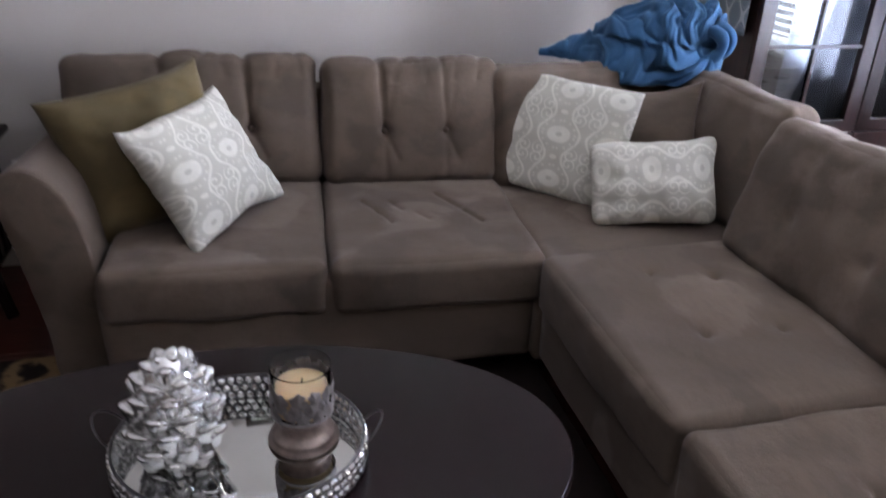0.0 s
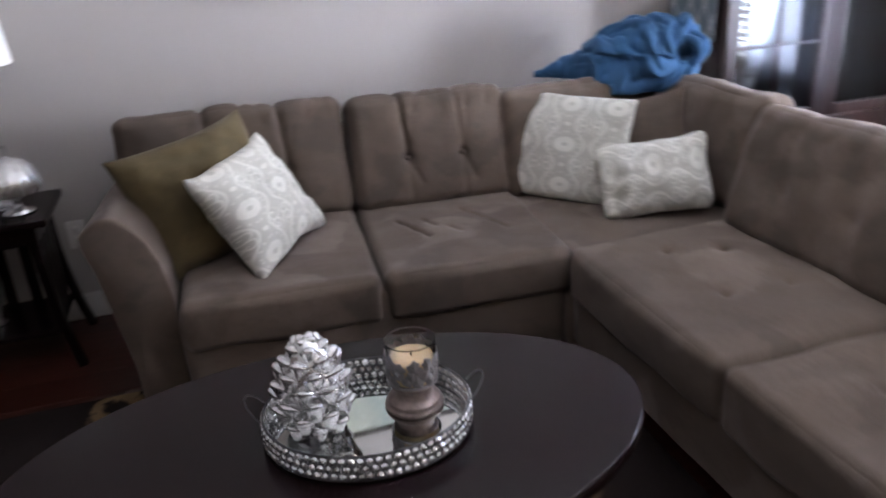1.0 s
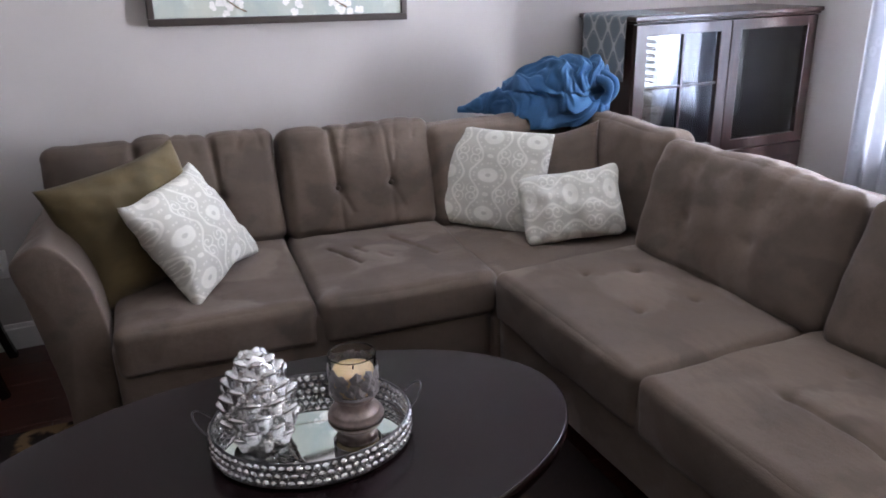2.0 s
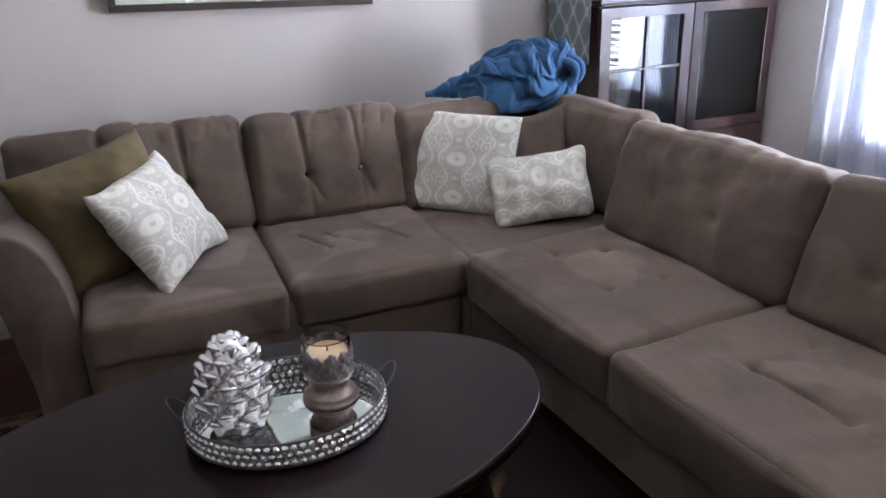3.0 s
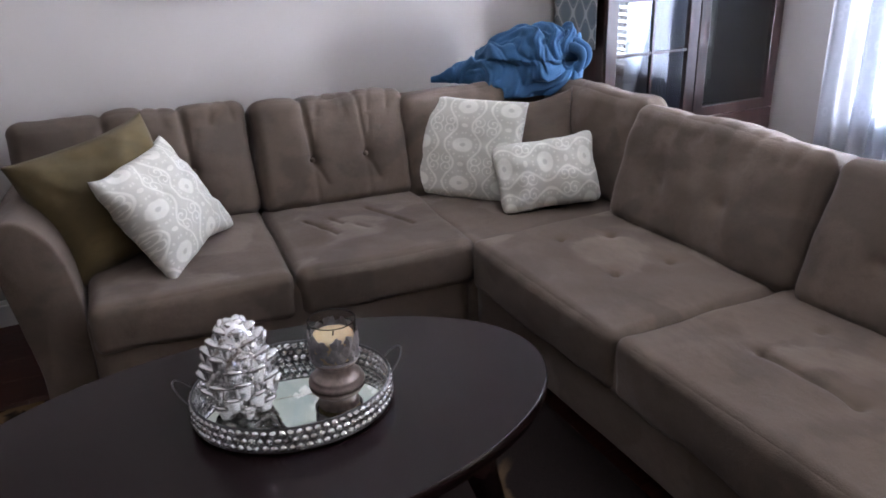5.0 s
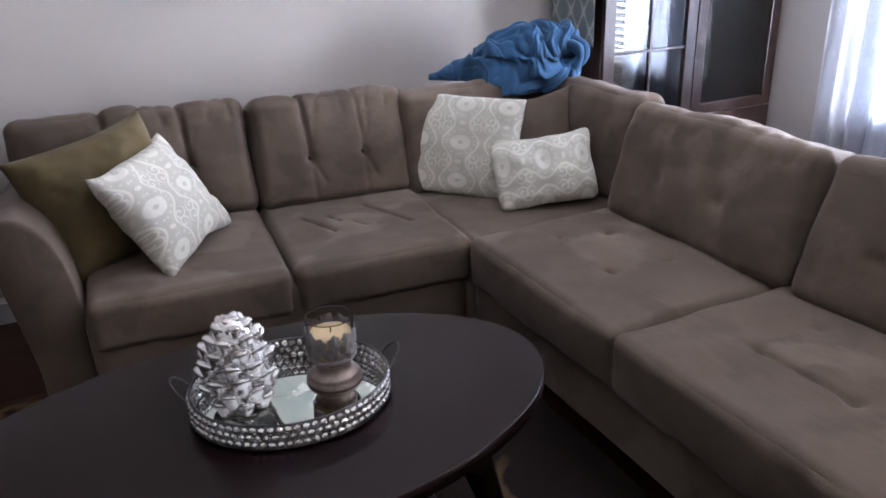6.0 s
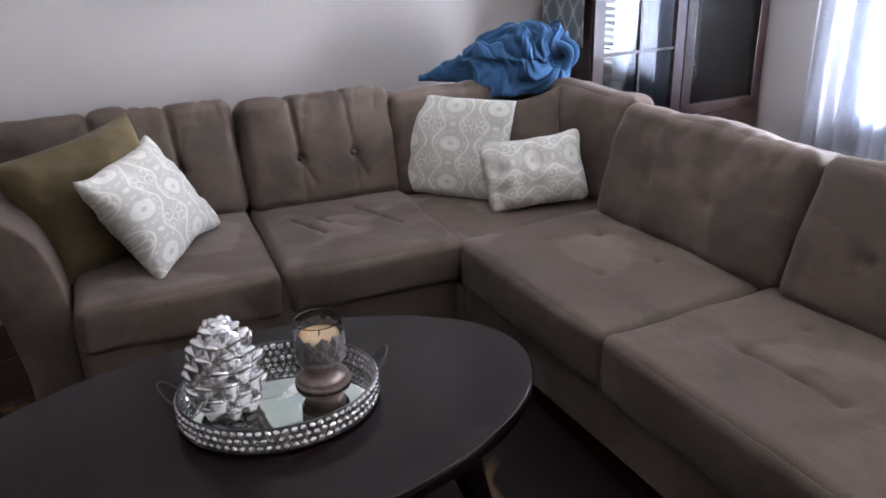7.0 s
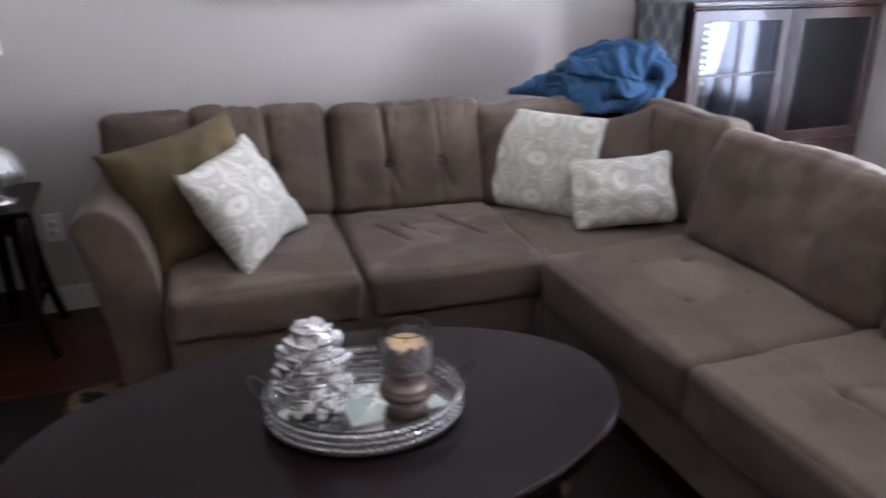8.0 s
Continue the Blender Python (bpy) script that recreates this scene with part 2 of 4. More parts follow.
M_WALL = wall_paint("wall_paint", (0.445, 0.418, 0.392))
# darker than M_WALL so the unseen walls bounce less light
M_REAR = wall_paint("low_bounce_wall", (0.19, 0.155, 0.130))
M_CEIL = wall_paint("ceiling_paint", (0.84, 0.83, 0.81))
M_TRIM = plain("white_trim", (0.72, 0.71, 0.69), 0.4, var=0.04, bump=0.05)
M_SOFA = suede("taupe_suede", (0.084, 0.060, 0.044), (0.116, 0.083, 0.060))
M_OLIVE = suede("olive_brown_suede", (0.086, 0.062, 0.024), (0.120, 0.087, 0.033), 0.8)
M_IKAT = ikat("ikat_cloth", (0.515, 0.505, 0.445), (0.72, 0.71, 0.64))
M_ESPRESSO = wood("espresso_wood", (0.0080, 0.0038, 0.0044), (0.0088, 0.0043, 0.0048), 0.22, (0.8, 8, 8), spec=0.16, relief=0)
M_MAHOG = wood("mahogany_wood", (0.012, 0.0045, 0.004), (0.034, 0.012, 0.010), 0.28, (9, 9, 0.6), coat=0.6, spec=0.45)
M_FLOOR = wood("cherry_floor", (0.040, 0.010, 0.007), (0.095, 0.026, 0.016), 0.28, (0.7, 9, 9), coat=0.2, vary=True)
M_SUBFLOOR = plain("floor_joint", (0.012, 0.006, 0.005), 0.9)
M_RUG = rug_weave("patterned_rug")
M_BLUE = plain("blue_fleece", (0.016, 0.068, 0.150), 0.95, var=0.25, scale=9, grain=260, bump=0.5, dist=0.002, Sheen_Weight=0.30, Sheen_Roughness=0.4, Sheen_Tint=(0.35, 0.65, 1.0))
M_TOWEL = trellis("trellis_cloth", (0.13, 0.16, 0.175), (0.36, 0.37, 0.36))
M_CHROME = plain("chrome", (0.80, 0.80, 0.82), 0.14, 1.0, var=0.06, bump=0.02)
M_MIRROR = plain("mirror", (0.56, 0.565, 0.555), 0.03, 1.0, var=0.02, bump=0)
M_CRYSTAL = clear_glass("crystal", (0.97, 0.97, 0.98))
M_GLASS = clear_glass("clear_glass", (0.98, 0.985, 0.98))
M_JAR = clear_glass("thin_jar_glass", (0.99, 0.99, 0.985), 0.0, 1.2)
M_PANE = thin_glass("pane_glass")
M_SILVERED = plain("mercury_glass", (0.86, 0.86, 0.85), 0.14, 0.76, var=0.10, scale=45, grain=75, bump=0.6, dist=0.003, Coat_Weight=1.0, Coat_Roughness=0.03)
M_PETALGLASS = plain("silvered_petal_glass", (0.97, 0.97, 0.975), 0.07, 0.55, var=0.06, scale=45, grain=75, bump=0.12, dist=0.002, Transmission_Weight=1.0, IOR=1.5, Coat_Weight=0.6, Coat_Roughness=0.02)
M_BEAD = plain("silvered_crystal", (0.98, 0.98, 0.985), 0.12, 0.55, var=0.05, scale=60, bump=0, Transmission_Weight=1.0, IOR=1.5, Coat_Weight=0.5, Coat_Roughness=0.02)
M_SETTING = plain("dark_setting", (0.08, 0.078, 0.08), 0.4, 0.7, var=0.2, bump=0)
M_WAX = plain("cream_wax", (0.60, 0.45, 0.27), 0.5, var=0.05, bump=0.03, Subsurface_Weight=0.25, Subsurface_Radius=(0.01, 0.006, 0.003), Subsurface_Scale=0.5)
M_BRONZE = plain("aged_bronze", (0.24, 0.185, 0.165), 0.38, 0.45, var=0.3, scale=40, bump=0.25)
M_PEWTER = plain("dark_pewter", (0.27, 0.26, 0.265), 0.42, 0.8, var=0.3, scale=60, bump=0.25)
M_LEAF = plain("pewter_leaf", (0.34, 0.32, 0.325), 0.45, 0.35, var=0.25, scale=60, bump=0.25)
M_WICK = plain("wick", (0.012, 0.010, 0.010), 0.9)
M_FRAME = plain("dark_frame", (0.035, 0.026, 0.022), 0.4, var=0.2)
M_CANVAS = canvas_paint("canvas_paint")
M_PETAL = plain("petal_paint", (0.80, 0.79, 0.75), 0.6, var=0.12, scale=60)
M_TWIG = plain("twig_paint", (0.20, 0.13, 0.07), 0.6, var=0.4, scale=50)
M_SHADE = plain("white_lampshade", (0.80, 0.79, 0.77), 0.8, var=0.03, grain=400, bump=0.2)
M_PLASTIC = plain("white_plastic", (0.70, 0.69, 0.66), 0.35, var=0.03, bump=0)
M_SLOT = plain("dark_slot", (0.02, 0.02, 0.02), 0.6)
M_SLAT = sheer("blind_slat", (0.85, 0.87, 0.90), 0.0)
M_BLIND = plain("white_blind", (0.80, 0.80, 0.80), 0.45, var=0.03, bump=0)
M_SHEER = sheer("white_sheer", (0.86, 0.90, 0.96), 0.05)
M_LACE = sheer("figured_curtain", (0.62, 0.64, 0.68), 0.08, (0.78, 0.79, 0.82))
M_CHINA = plain("white_china", (0.72, 0.71, 0.68), 0.2, var=0.04, bump=0, Coat_Weight=0.3)
M_PHOTO = plain("photo_paper", (0.45, 0.36, 0.22), 0.3, var=0.6, scale=14)
def backdrop_glow(name):
    """Bright hazy daylight with pale siding below, far outside the windows."""
    n = Net(name)
    co = n.coords()
    x, y, z = n.split(co)
    boards = n.ramp(n.m("SINE", n.m("MULTIPLY", z, 42.0)), -0.9, -0.4)
    low = n.mix(boards, (0.62, 0.70, 0.80), (0.80, 0.88, 0.98))
    colour = n.mix(n.ramp(n.m("ADD", z, n.m("MULTIPLY", n.noise(co, 1.5, 3), 0.4)), 1.3, 1.9), low, (0.92, 0.97, 1.0))
    glow = n.node("ShaderNodeEmission", Color=colour, Strength=11.0)
    n.tree.links.new(glow.outputs[0], n.tree.nodes["Material Output"].inputs["Surface"])
    return n.material


M_OUTSIDE = backdrop_glow("daylight_backdrop")
M_TAG = plain("white_tag", (0.75, 0.74, 0.72), 0.8, var=0.03)


# ---- shaping ----
def mesh_of(name, bm, material, smooth=True):
    bmesh.ops.recalc_face_normals(bm, faces=bm.faces)
    me = bpy.data.meshes.new(name)
    bm.to_mesh(me)
    bm.free()
    for p in me.polygons:
        p.use_smooth = smooth
    me.materials.append(material)
    return me


def part(name, bm, material, parent=None, label="", smooth=True):
    ob = new(name, mesh_of(name, bm, material, smooth))
    ob.parent = parent
    return tagged(ob, label)


def thing(name, m, label, category, group="", kind=""):
    ob = new(name)
    ob.matrix_basis = m
    return tagged(ob, label, category, group, kind)


def box(bm, lo, hi, bevel=0.0, seg=2):
    made = bmesh.ops.create_cube(bm, size=1)["verts"]
    size, mid = [b - a for a, b in zip(lo, hi)], [(a + b) / 2 for a, b in zip(lo, hi)]
    bmesh.ops.transform(bm, matrix=Matrix.Translation(mid) @ Matrix.Diagonal((*size, 1)), verts=made)
    if bevel:
        edges = list({e for v in made for e in v.link_edges})
        bmesh.ops.bevel(bm, geom=edges, offset=min(bevel, min(size) * 0.45), segments=seg, affect="EDGES", profile=0.5)
    return bm


def boxes(*rows, bevel=0.0):
    bm = bmesh.new()
    for lo, hi in rows:
        one = bmesh.new()
        box(one, lo, hi, bevel)
        join(bm, one)
    return bm


def join(bm, other, m=None):
    me = bpy.data.meshes.new("tmp")
    if m:
        bmesh.ops.transform(other, matrix=m, verts=other.verts)
    other.to_mesh(me)
    other.free()
    bm.from_mesh(me)
    bpy.data.meshes.remove(me)
    return bm


def lathe(profile, n=32, oval=1.0, lobes=0, depth=0.0):
    """Turn a profile of (radius, height) round z; lobes scallops it."""
    bm = bmesh.new()
    rings = []
    for r, z in profile:
        if r < 1e-6:
            rings.append([bm.verts.new((0, 0, z))])
        else:
            ring = []
            for i in range(n):
                a = 2 * math.pi * i / n
                k = r * (1 + depth * math.cos(lobes * a)) if lobes else r
                ring.append(bm.verts.new((k * math.cos(a), k * oval * math.sin(a), z)))
            rings.append(ring)
    for a, b in zip(rings, rings[1:]):
        for i in range(n):
            j = (i + 1) % n
            if len(a) == 1 and len(b) == 1:
                continue
            if len(a) == 1:
                bm.faces.new((a[0], b[i], b[j]))
            elif len(b) == 1:
                bm.faces.new((a[i], a[j], b[0]))
            else:
                bm.faces.new((a[i], a[j], b[j], b[i]))
    return bm


def tube(points, radius, n=8, flat=1.0):
    """A round bar through the points; radius may be a list."""
    bm = bmesh.new()
    pts = [Vector(p) for p in points]
    radii = radius if isinstance(radius, (list, tuple)) else [radius] * len(pts)
    rings, side = [], None
    for i, p in enumerate(pts):
        way = (pts[min(i + 1, len(pts) - 1)] - pts[max(i - 1, 0)]).normalized()
        if side is None:
            side = way.orthogonal().normalized()
        side = (side - way * side.dot(way)).normalized()
        up = way.cross(side)
        rings.append([bm.verts.new(p + radii[i] * (math.cos(2 * math.pi * k / n) * side + flat * math.sin(2 * math.pi * k / n) * up)) for k in range(n)])
    for a, b in zip(rings, rings[1:]):
        for k in range(n):
            bm.faces.new((a[k], a[(k + 1) % n], b[(k + 1) % n], b[k]))
    bm.faces.new(rings[0]), bm.faces.new(rings[-1])
    return bm


def soft_box(size, r=0.06, puff=(0.0, 0.0, 0.0), n=28, dents=(), seed=0.0, wrinkle=0.003, lumps=0.008, shape=None):
    """A stuffed cushion about its centre: rounded edges, swollen faces, pulled-in tufts and seams, and slack wrinkles.
    dents: (axis, sign, a0, b0, a1, b1, depth, width) on the face of that axis, in the other two axes' metres."""
    half = np.array(size) / 2
    t = np.linspace(-1, 1, n + 1)
    t = 0.45 * t + 0.55 * np.sin(math.pi / 2 * t)
    A, B = np.meshgrid(t, t, indexing="ij")
    bm = bmesh.new()
    for axis in range(3):
        o = [i for i in range(3) if i != axis]
        for sign in (-1, 1):
            P = np.zeros((n + 1, n + 1, 3))
            P[..., axis], P[..., o[0]], P[..., o[1]] = sign, A, B
            P = P * half
            core = np.clip(P, -(half - r), half - r)
            out = P - core
            length = np.maximum(np.linalg.norm(out, axis=2, keepdims=True), 1e-9)
            P = core + out / length * r
            P[..., axis] += sign * puff[axis] * (1 - A ** 2) * (1 - B ** 2)
            for ax, sg, a0, b0, a1, b1, depth, width in dents:
                if ax != axis or sg != sign:
                    continue
                pa, pb = P[..., o[0]], P[..., o[1]]
                da, db = a1 - a0, b1 - b0
                ll = da * da + db * db
                k = np.clip(((pa - a0) * da + (pb - b0) * db) / ll, 0, 1) if ll > 0 else 0
                d2 = (pa - a0 - k * da) ** 2 + (pb - b0 - k * db) ** 2
                P[..., axis] -= sign * depth * (0.65 * np.exp(-d2 / width ** 2) + 0.35 * np.exp(-d2 / (3 * width) ** 2))
            V = [[bm.verts.new(P[i, j]) for j in range(n + 1)] for i in range(n + 1)]
            for i in range(n):
                for j in range(n):
                    bm.faces.new((V[i][j], V[i + 1][j], V[i + 1][j + 1], V[i][j + 1]))
    bmesh.ops.remove_doubles(bm, verts=bm.verts, dist=1e-5)
    bm.normal_update()
    bmesh.ops.recalc_face_normals(bm, faces=bm.faces)
    s = Vector((seed * 3.1, seed * 1.7, seed))
    for v in bm.verts:
        p = v.co * 1.0
        k = lumps * noise.noise(p * 5 + s) + wrinkle * noise.noise(Vector((p.x * 13, p.y * 13, p.z * 16)) + s)
        v.co += v.normal * k
        if shape:
            v.co = shape(v.co)
    return bm


def pillow(w, h, thick, ear=0.07, n=34, seed=0.0, slack=0.010, sag=0.0, rumple=0.0):
    """A throw pillow in its own xy plane: thin seamed edges, pointed corners, full middle."""
    bm = bmesh.new()
    s = Vector((seed, seed * 2.3, seed * 0.7))
    t = [math.sin(math.pi / 2 * (-1 + 2 * i / n)) * 0.5 + 0.5 * (-1 + 2 * i / n) for i in range(n + 1)]
    sheets = []
    for sign in (1, -1):
        V = []
        for u in t:
            row = []
            for v in t:
                x = u * w / 2 * (1 - ear * (1 - v * v) * (0.6 + 0.4 * abs(u)))
                y = v * h / 2 * (1 - ear * (1 - u * u) * (0.6 + 0.4 * abs(v)))
                full = ((1 - u ** 2) * (1 - v ** 2))
                z = sign * thick / 2 * full ** 0.42
                rim = min(1.0, full * 5)
                z += rim * slack * (noise.noise(Vector((x * 9, y * 9, sign)) + s) + 0.5 * noise.noise(Vector((x * 22, y * 22, sign)) + s))
                y -= sag * (1 - v) * full
                far = max(abs(u), abs(v)) ** 2
                x += far * slack * 0.5 * noise.noise(Vector((x * 8, y * 8, 3)) + s) - rumple * x * (abs(u * v)) ** 5
                y += far * slack * 0.5 * noise.noise(Vector((x * 8, y * 8, 9)) + s) - rumple * y * (abs(u * v)) ** 5
                row.append(bm.verts.new((x, y, z)))
            V.append(row)
        sheets.append(V)
        for i in range(n):
            for j in range(n):
                bm.faces.new((V[i][j], V[i + 1][j], V[i + 1][j + 1], V[i][j + 1]))
    bmesh.ops.remove_doubles(bm, verts=bm.verts, dist=1e-5)
    return bm


def cloth_sheet(rows, thick=0.004):
    """A thin solid sheet through a grid of points."""
    bm = bmesh.new()
    V = [[bm.verts.new(p) for p in row] for row in rows]
    for a, b in zip(V, V[1:]):
        for i in range(len(a) - 1):
            bm.faces.new((a[i], a[i + 1], b[i + 1], b[i]))
    bmesh.ops.recalc_face_normals(bm, faces=bm.faces)
    bmesh.ops.solidify(bm, geom=bm.faces[:], thickness=thick)
    return bm


def oval_plate(a, b, z0, z1, n=96, edge=0.006, power=2.0):
    prof = [(0.0, z0), (1.0 - edge * 2, z0), (1.0 - edge * 0.5, z0 + edge * 0.4), (1.0, (z0 + z1) / 2), (1.0 - edge * 0.5, z1 - edge * 0.4), (1.0 - edge * 2, z1), (0.0, z1)]
    bm = bmesh.new()
    rings = []
    for k, z in prof:
        if k == 0:
            rings.append([bm.verts.new((0, 0, z))])
            continue
        rings.append([bm.verts.new((a * k * math.cos(2 * math.pi * i / n), b * k * math.sin(2 * math.pi * i / n), z)) for i in range(n)])
    for p, q in zip(rings, rings[1:]):
        for i in range(n):
            j = (i + 1) % n
            if len(p) == 1:
                bm.faces.new((p[0], q[i], q[j]))
            elif len(q) == 1:
                bm.faces.new((p[i], p[j], q[0]))
            else:
                bm.faces.new((p[i], p[j], q[j], q[i]))
    return bm


def flat_plate(name, bm, material, parent, label=""):
    """A plate whose top and underside stay flat while its edge is smooth."""
    ob = part(name, bm, material, parent, label)
    for p in ob.data.polygons:
        p.use_smooth = abs(p.normal.z) < 0.95
    return ob


# ---- structure ----
def structure(name, bm, material, label, smooth=False):
    return tagged(part(name, bm, material, None, "", smooth), label, name.split("_")[0], "", "structure")


T = 0.14
structure("wall_north", boxes(((LEFT_X - T, WALL_Y, 0), (WALL_X + T, WALL_Y + T, TOP))), M_WALL, "plain grey-beige painted wall behind the sectional sofa")
# south and west walls are unseen, set far back and darkened against bounce
structure("wall_south", boxes(((LEFT_X - T, REAR_Y - T, 0), (WALL_X + T, REAR_Y, TOP))), M_REAR, "unseen plain wall, made dark tan to limit bounce light")
structure("wall_west", boxes(((LEFT_X - T, REAR_Y, 0), (LEFT_X, WALL_Y, TOP))), M_REAR, "unseen plain wall, made dark tan to limit bounce light")
(a0, a1), (b0, b1) = WINDOWS
structure("wall_east", boxes(((WALL_X, REAR_Y, 0), (WALL_X + T, WALL_Y, SILL)), ((WALL_X, REAR_Y, HEAD), (WALL_X + T, WALL_Y, TOP)),
                             ((WALL_X, REAR_Y, SILL), (WALL_X + T, b0, HEAD)), ((WALL_X, b1, SILL), (WALL_X + T, a0, HEAD)),
                             ((WALL_X, a1, SILL), (WALL_X + T, WALL_Y, HEAD))), M_WALL, "grey-beige painted wall with a window opening and an added unseen one")
structure("ceiling", boxes(((LEFT_X - T, REAR_Y - T, TOP), (WALL_X + T, WALL_Y + T, TOP + 0.1))), M_CEIL, "flat white painted ceiling")
floor = structure("floor", boxes(((LEFT_X - T, REAR_Y - T, -0.12), (WALL_X + T, WALL_Y + T, -0.012))), M_SUBFLOOR, "dark cherry hardwood plank floor")


def skirting(name, lo, hi, side):
    """A baseboard with a stepped, rounded top."""
    bm = boxes((lo, (hi[0], hi[1], 0.095)), bevel=0.003)
    inner = [list(lo), list(hi)]
    inner[0][2], inner[1][2] = 0.0955, 0.115
    axis, sign = side
    if sign > 0:
        inner[0][axis] += 0.006
    else:
        inner[1][axis] -= 0.006
    join(bm, boxes((tuple(inner[0]), tuple(inner[1])), bevel=0.003))
    return structure(name, bm, M_TRIM, "white painted baseboard along the wall")


skirting("baseboard_north", (LEFT_X, WALL_Y - 0.016, 0.0), (WALL_X - 0.018, WALL_Y - 0.001, 0.115), (1, 1))
skirting("baseboard_east", (WALL_X - 0.016, REAR_Y + 0.02, 0.0), (WALL_X - 0.001, WALL_Y - 0.02, 0.115), (0, 1))
skirting("baseboard_west", (LEFT_X + 0.001, REAR_Y + 0.02, 0.0), (LEFT_X + 0.016, WALL_Y - 0.02, 0.115), (0, -1))


def window(number, y0, y1, bare=0.0):
    """White sash window in the east wall with open horizontal blinds that stop short of one end by bare metres."""
    ob = thing("window_%d" % number, pose(WALL_X, y0, SILL), "white sash window with open horizontal blinds, the southern one added unseen", "window", "windows", "structure")
    w, h = y1 - y0, HEAD - SILL
    part("window_frame", boxes(((0.05, 0.001, 0.03), (0.10, 0.05, h)), ((0.05, w - 0.05, 0.03), (0.10, w - 0.001, h)), ((0.05, 0.05, 0.03), (0.10, w - 0.05, 0.08)),
                               ((0.05, 0.05, h - 0.05), (0.10, w - 0.05, h - 0.001)), ((0.055, 0.05, h / 2 - 0.02), (0.095, w - 0.05, h / 2 + 0.02)), bevel=0.004), M_TRIM, ob, smooth=False)
    part("window_sill", boxes(((-0.06, -0.05, 0.0), (0.10, w + 0.05, 0.028)), bevel=0.006), M_TRIM, ob, smooth=False)
    part("casing", boxes(((-0.016, -0.075, 0.03), (-0.001, -0.002, h + 0.07)), ((-0.016, w + 0.002, 0.03), (-0.001, w + 0.075, h + 0.07)),
                         ((-0.016, -0.002, h + 0.002), (-0.001, w + 0.002, h + 0.07)), bevel=0.003), M_TRIM, ob, smooth=False)
    for z0, z1 in ((0.08, h / 2 - 0.02), (h / 2 + 0.02, h - 0.05)):
        pane = part("pane", boxes(((0.073, 0.05, z0), (0.077, w - 0.05, z1))), M_PANE, ob, smooth=False)
        pane.visible_shadow = False
    part("headrail", boxes(((0.0, 0.01, h - 0.055), (0.045, w - 0.01 - bare, h - 0.002)), bevel=0.004), M_BLIND, ob, smooth=False)
    slat_bm = boxes(((-0.024, 0.012, -0.0012), (0.024, w - 0.012 - bare, 0.0012)))
    slat = mesh_of("slat", slat_bm, M_SLAT, False)
    z = 0.07
    while z < h - 0.07:
        piece = new("slat", slat)
        piece.parent = ob
        piece.matrix_basis = pose(0.024, 0, z, 0, 28, 0)
        z += 0.046
    for y in (0.18, w - bare - 0.18):
        part("ladder_cord", tube([(0.024, y, 0.05), (0.024, y, h - 0.06)], 0.0012, 5), M_BLIND, ob)
    part("bottom_rail", boxes(((0.0, 0.012, 0.032), (0.046, w - 0.012 - bare, 0.048)), bevel=0.003), M_BLIND, ob, smooth=False)
    return ob


window(1, *WINDOWS[0], 0.44)
# unseen window, added so the warm fill lamp has an opening
window(2, *WINDOWS[1])
tagged(part("backdrop", boxes(((WALL_X + 1.6, -4.0, -1.0), (WALL_X + 1.65, 5.0, 4.5))), M_OUTSIDE, None, "", False), "bright hazy daylight outside the windows", "backdrop", "", "structure")


def curtain(name, y0, y1, x, material, label, waves, seed):
    rows = []
    for k in range(29):
        z = 0.03 + (2.28 - 0.03) * k / 28
        row = []
        for i in range(61):
            f = i / 60
            fold = math.sin(f * waves * 2 * math.pi + 0.5 * noise.noise(Vector((f * 3, z * 0.7, seed))))
            row.append((x + (0.030 - 0.008 * k / 28) * fold, y0 + (y1 - y0) * f + 0.012 * noise.noise(Vector((f * 4, z * 1.5, seed + 5))), z))
        rows.append(row)
    return tagged(part(name, cloth_sheet(rows, 0.0015), material), label, "curtain")


curtain("sheer_curtain", 1.44, 2.02, WALL_X - 0.085, M_SHEER, "white sheer curtain hanging over the window", 8, 1.0)
curtain("figured_curtain", 1.93, 2.21, WALL_X - 0.155, M_LACE, "pale grey patterned curtain gathered beside the window", 3, 7.0)
curtain("figured_curtain", 0.62, 0.88, WALL_X - 0.125, M_LACE, "pale grey patterned curtain gathered beside the window", 3, 9.0)
rod = thing("curtain_rod", pose(WALL_X - 0.14, 0, 2.29), "thin dark metal curtain rod above the window", "curtain rod")
part("rod", tube([(0, 0.50, 0), (0, 2.40, 0)], 0.011, 12), M_BRONZE, rod)
for y in (0.54, 2.36):
    part("bracket", boxes(((0.0, y - 0.01, -0.008), (0.139, y + 0.01, 0.008)), bevel=0.003), M_BRONZE, rod)
for y, s in ((0.50, -1), (2.40, 1)):
    f = lathe([(0.0, 0.0), (0.012, 0.0), (0.022, 0.018), (0.016, 0.035), (0.0, 0.042)], 14)
    bmesh.ops.transform(f, matrix=pose(0, y, 0, -90 * s, 0, 0), verts=f.verts)
    part("finial", f, M_BRONZE, rod)

# rug
rug_bm = boxes(((-1.75, 0.05, 0.0), (0.86, 2.32, 0.011)), bevel=0.004)
tagged(part("rug", rug_bm, M_RUG, None, "", False), "dark brown rug with tan leaf scrolls on the floor", "rug")

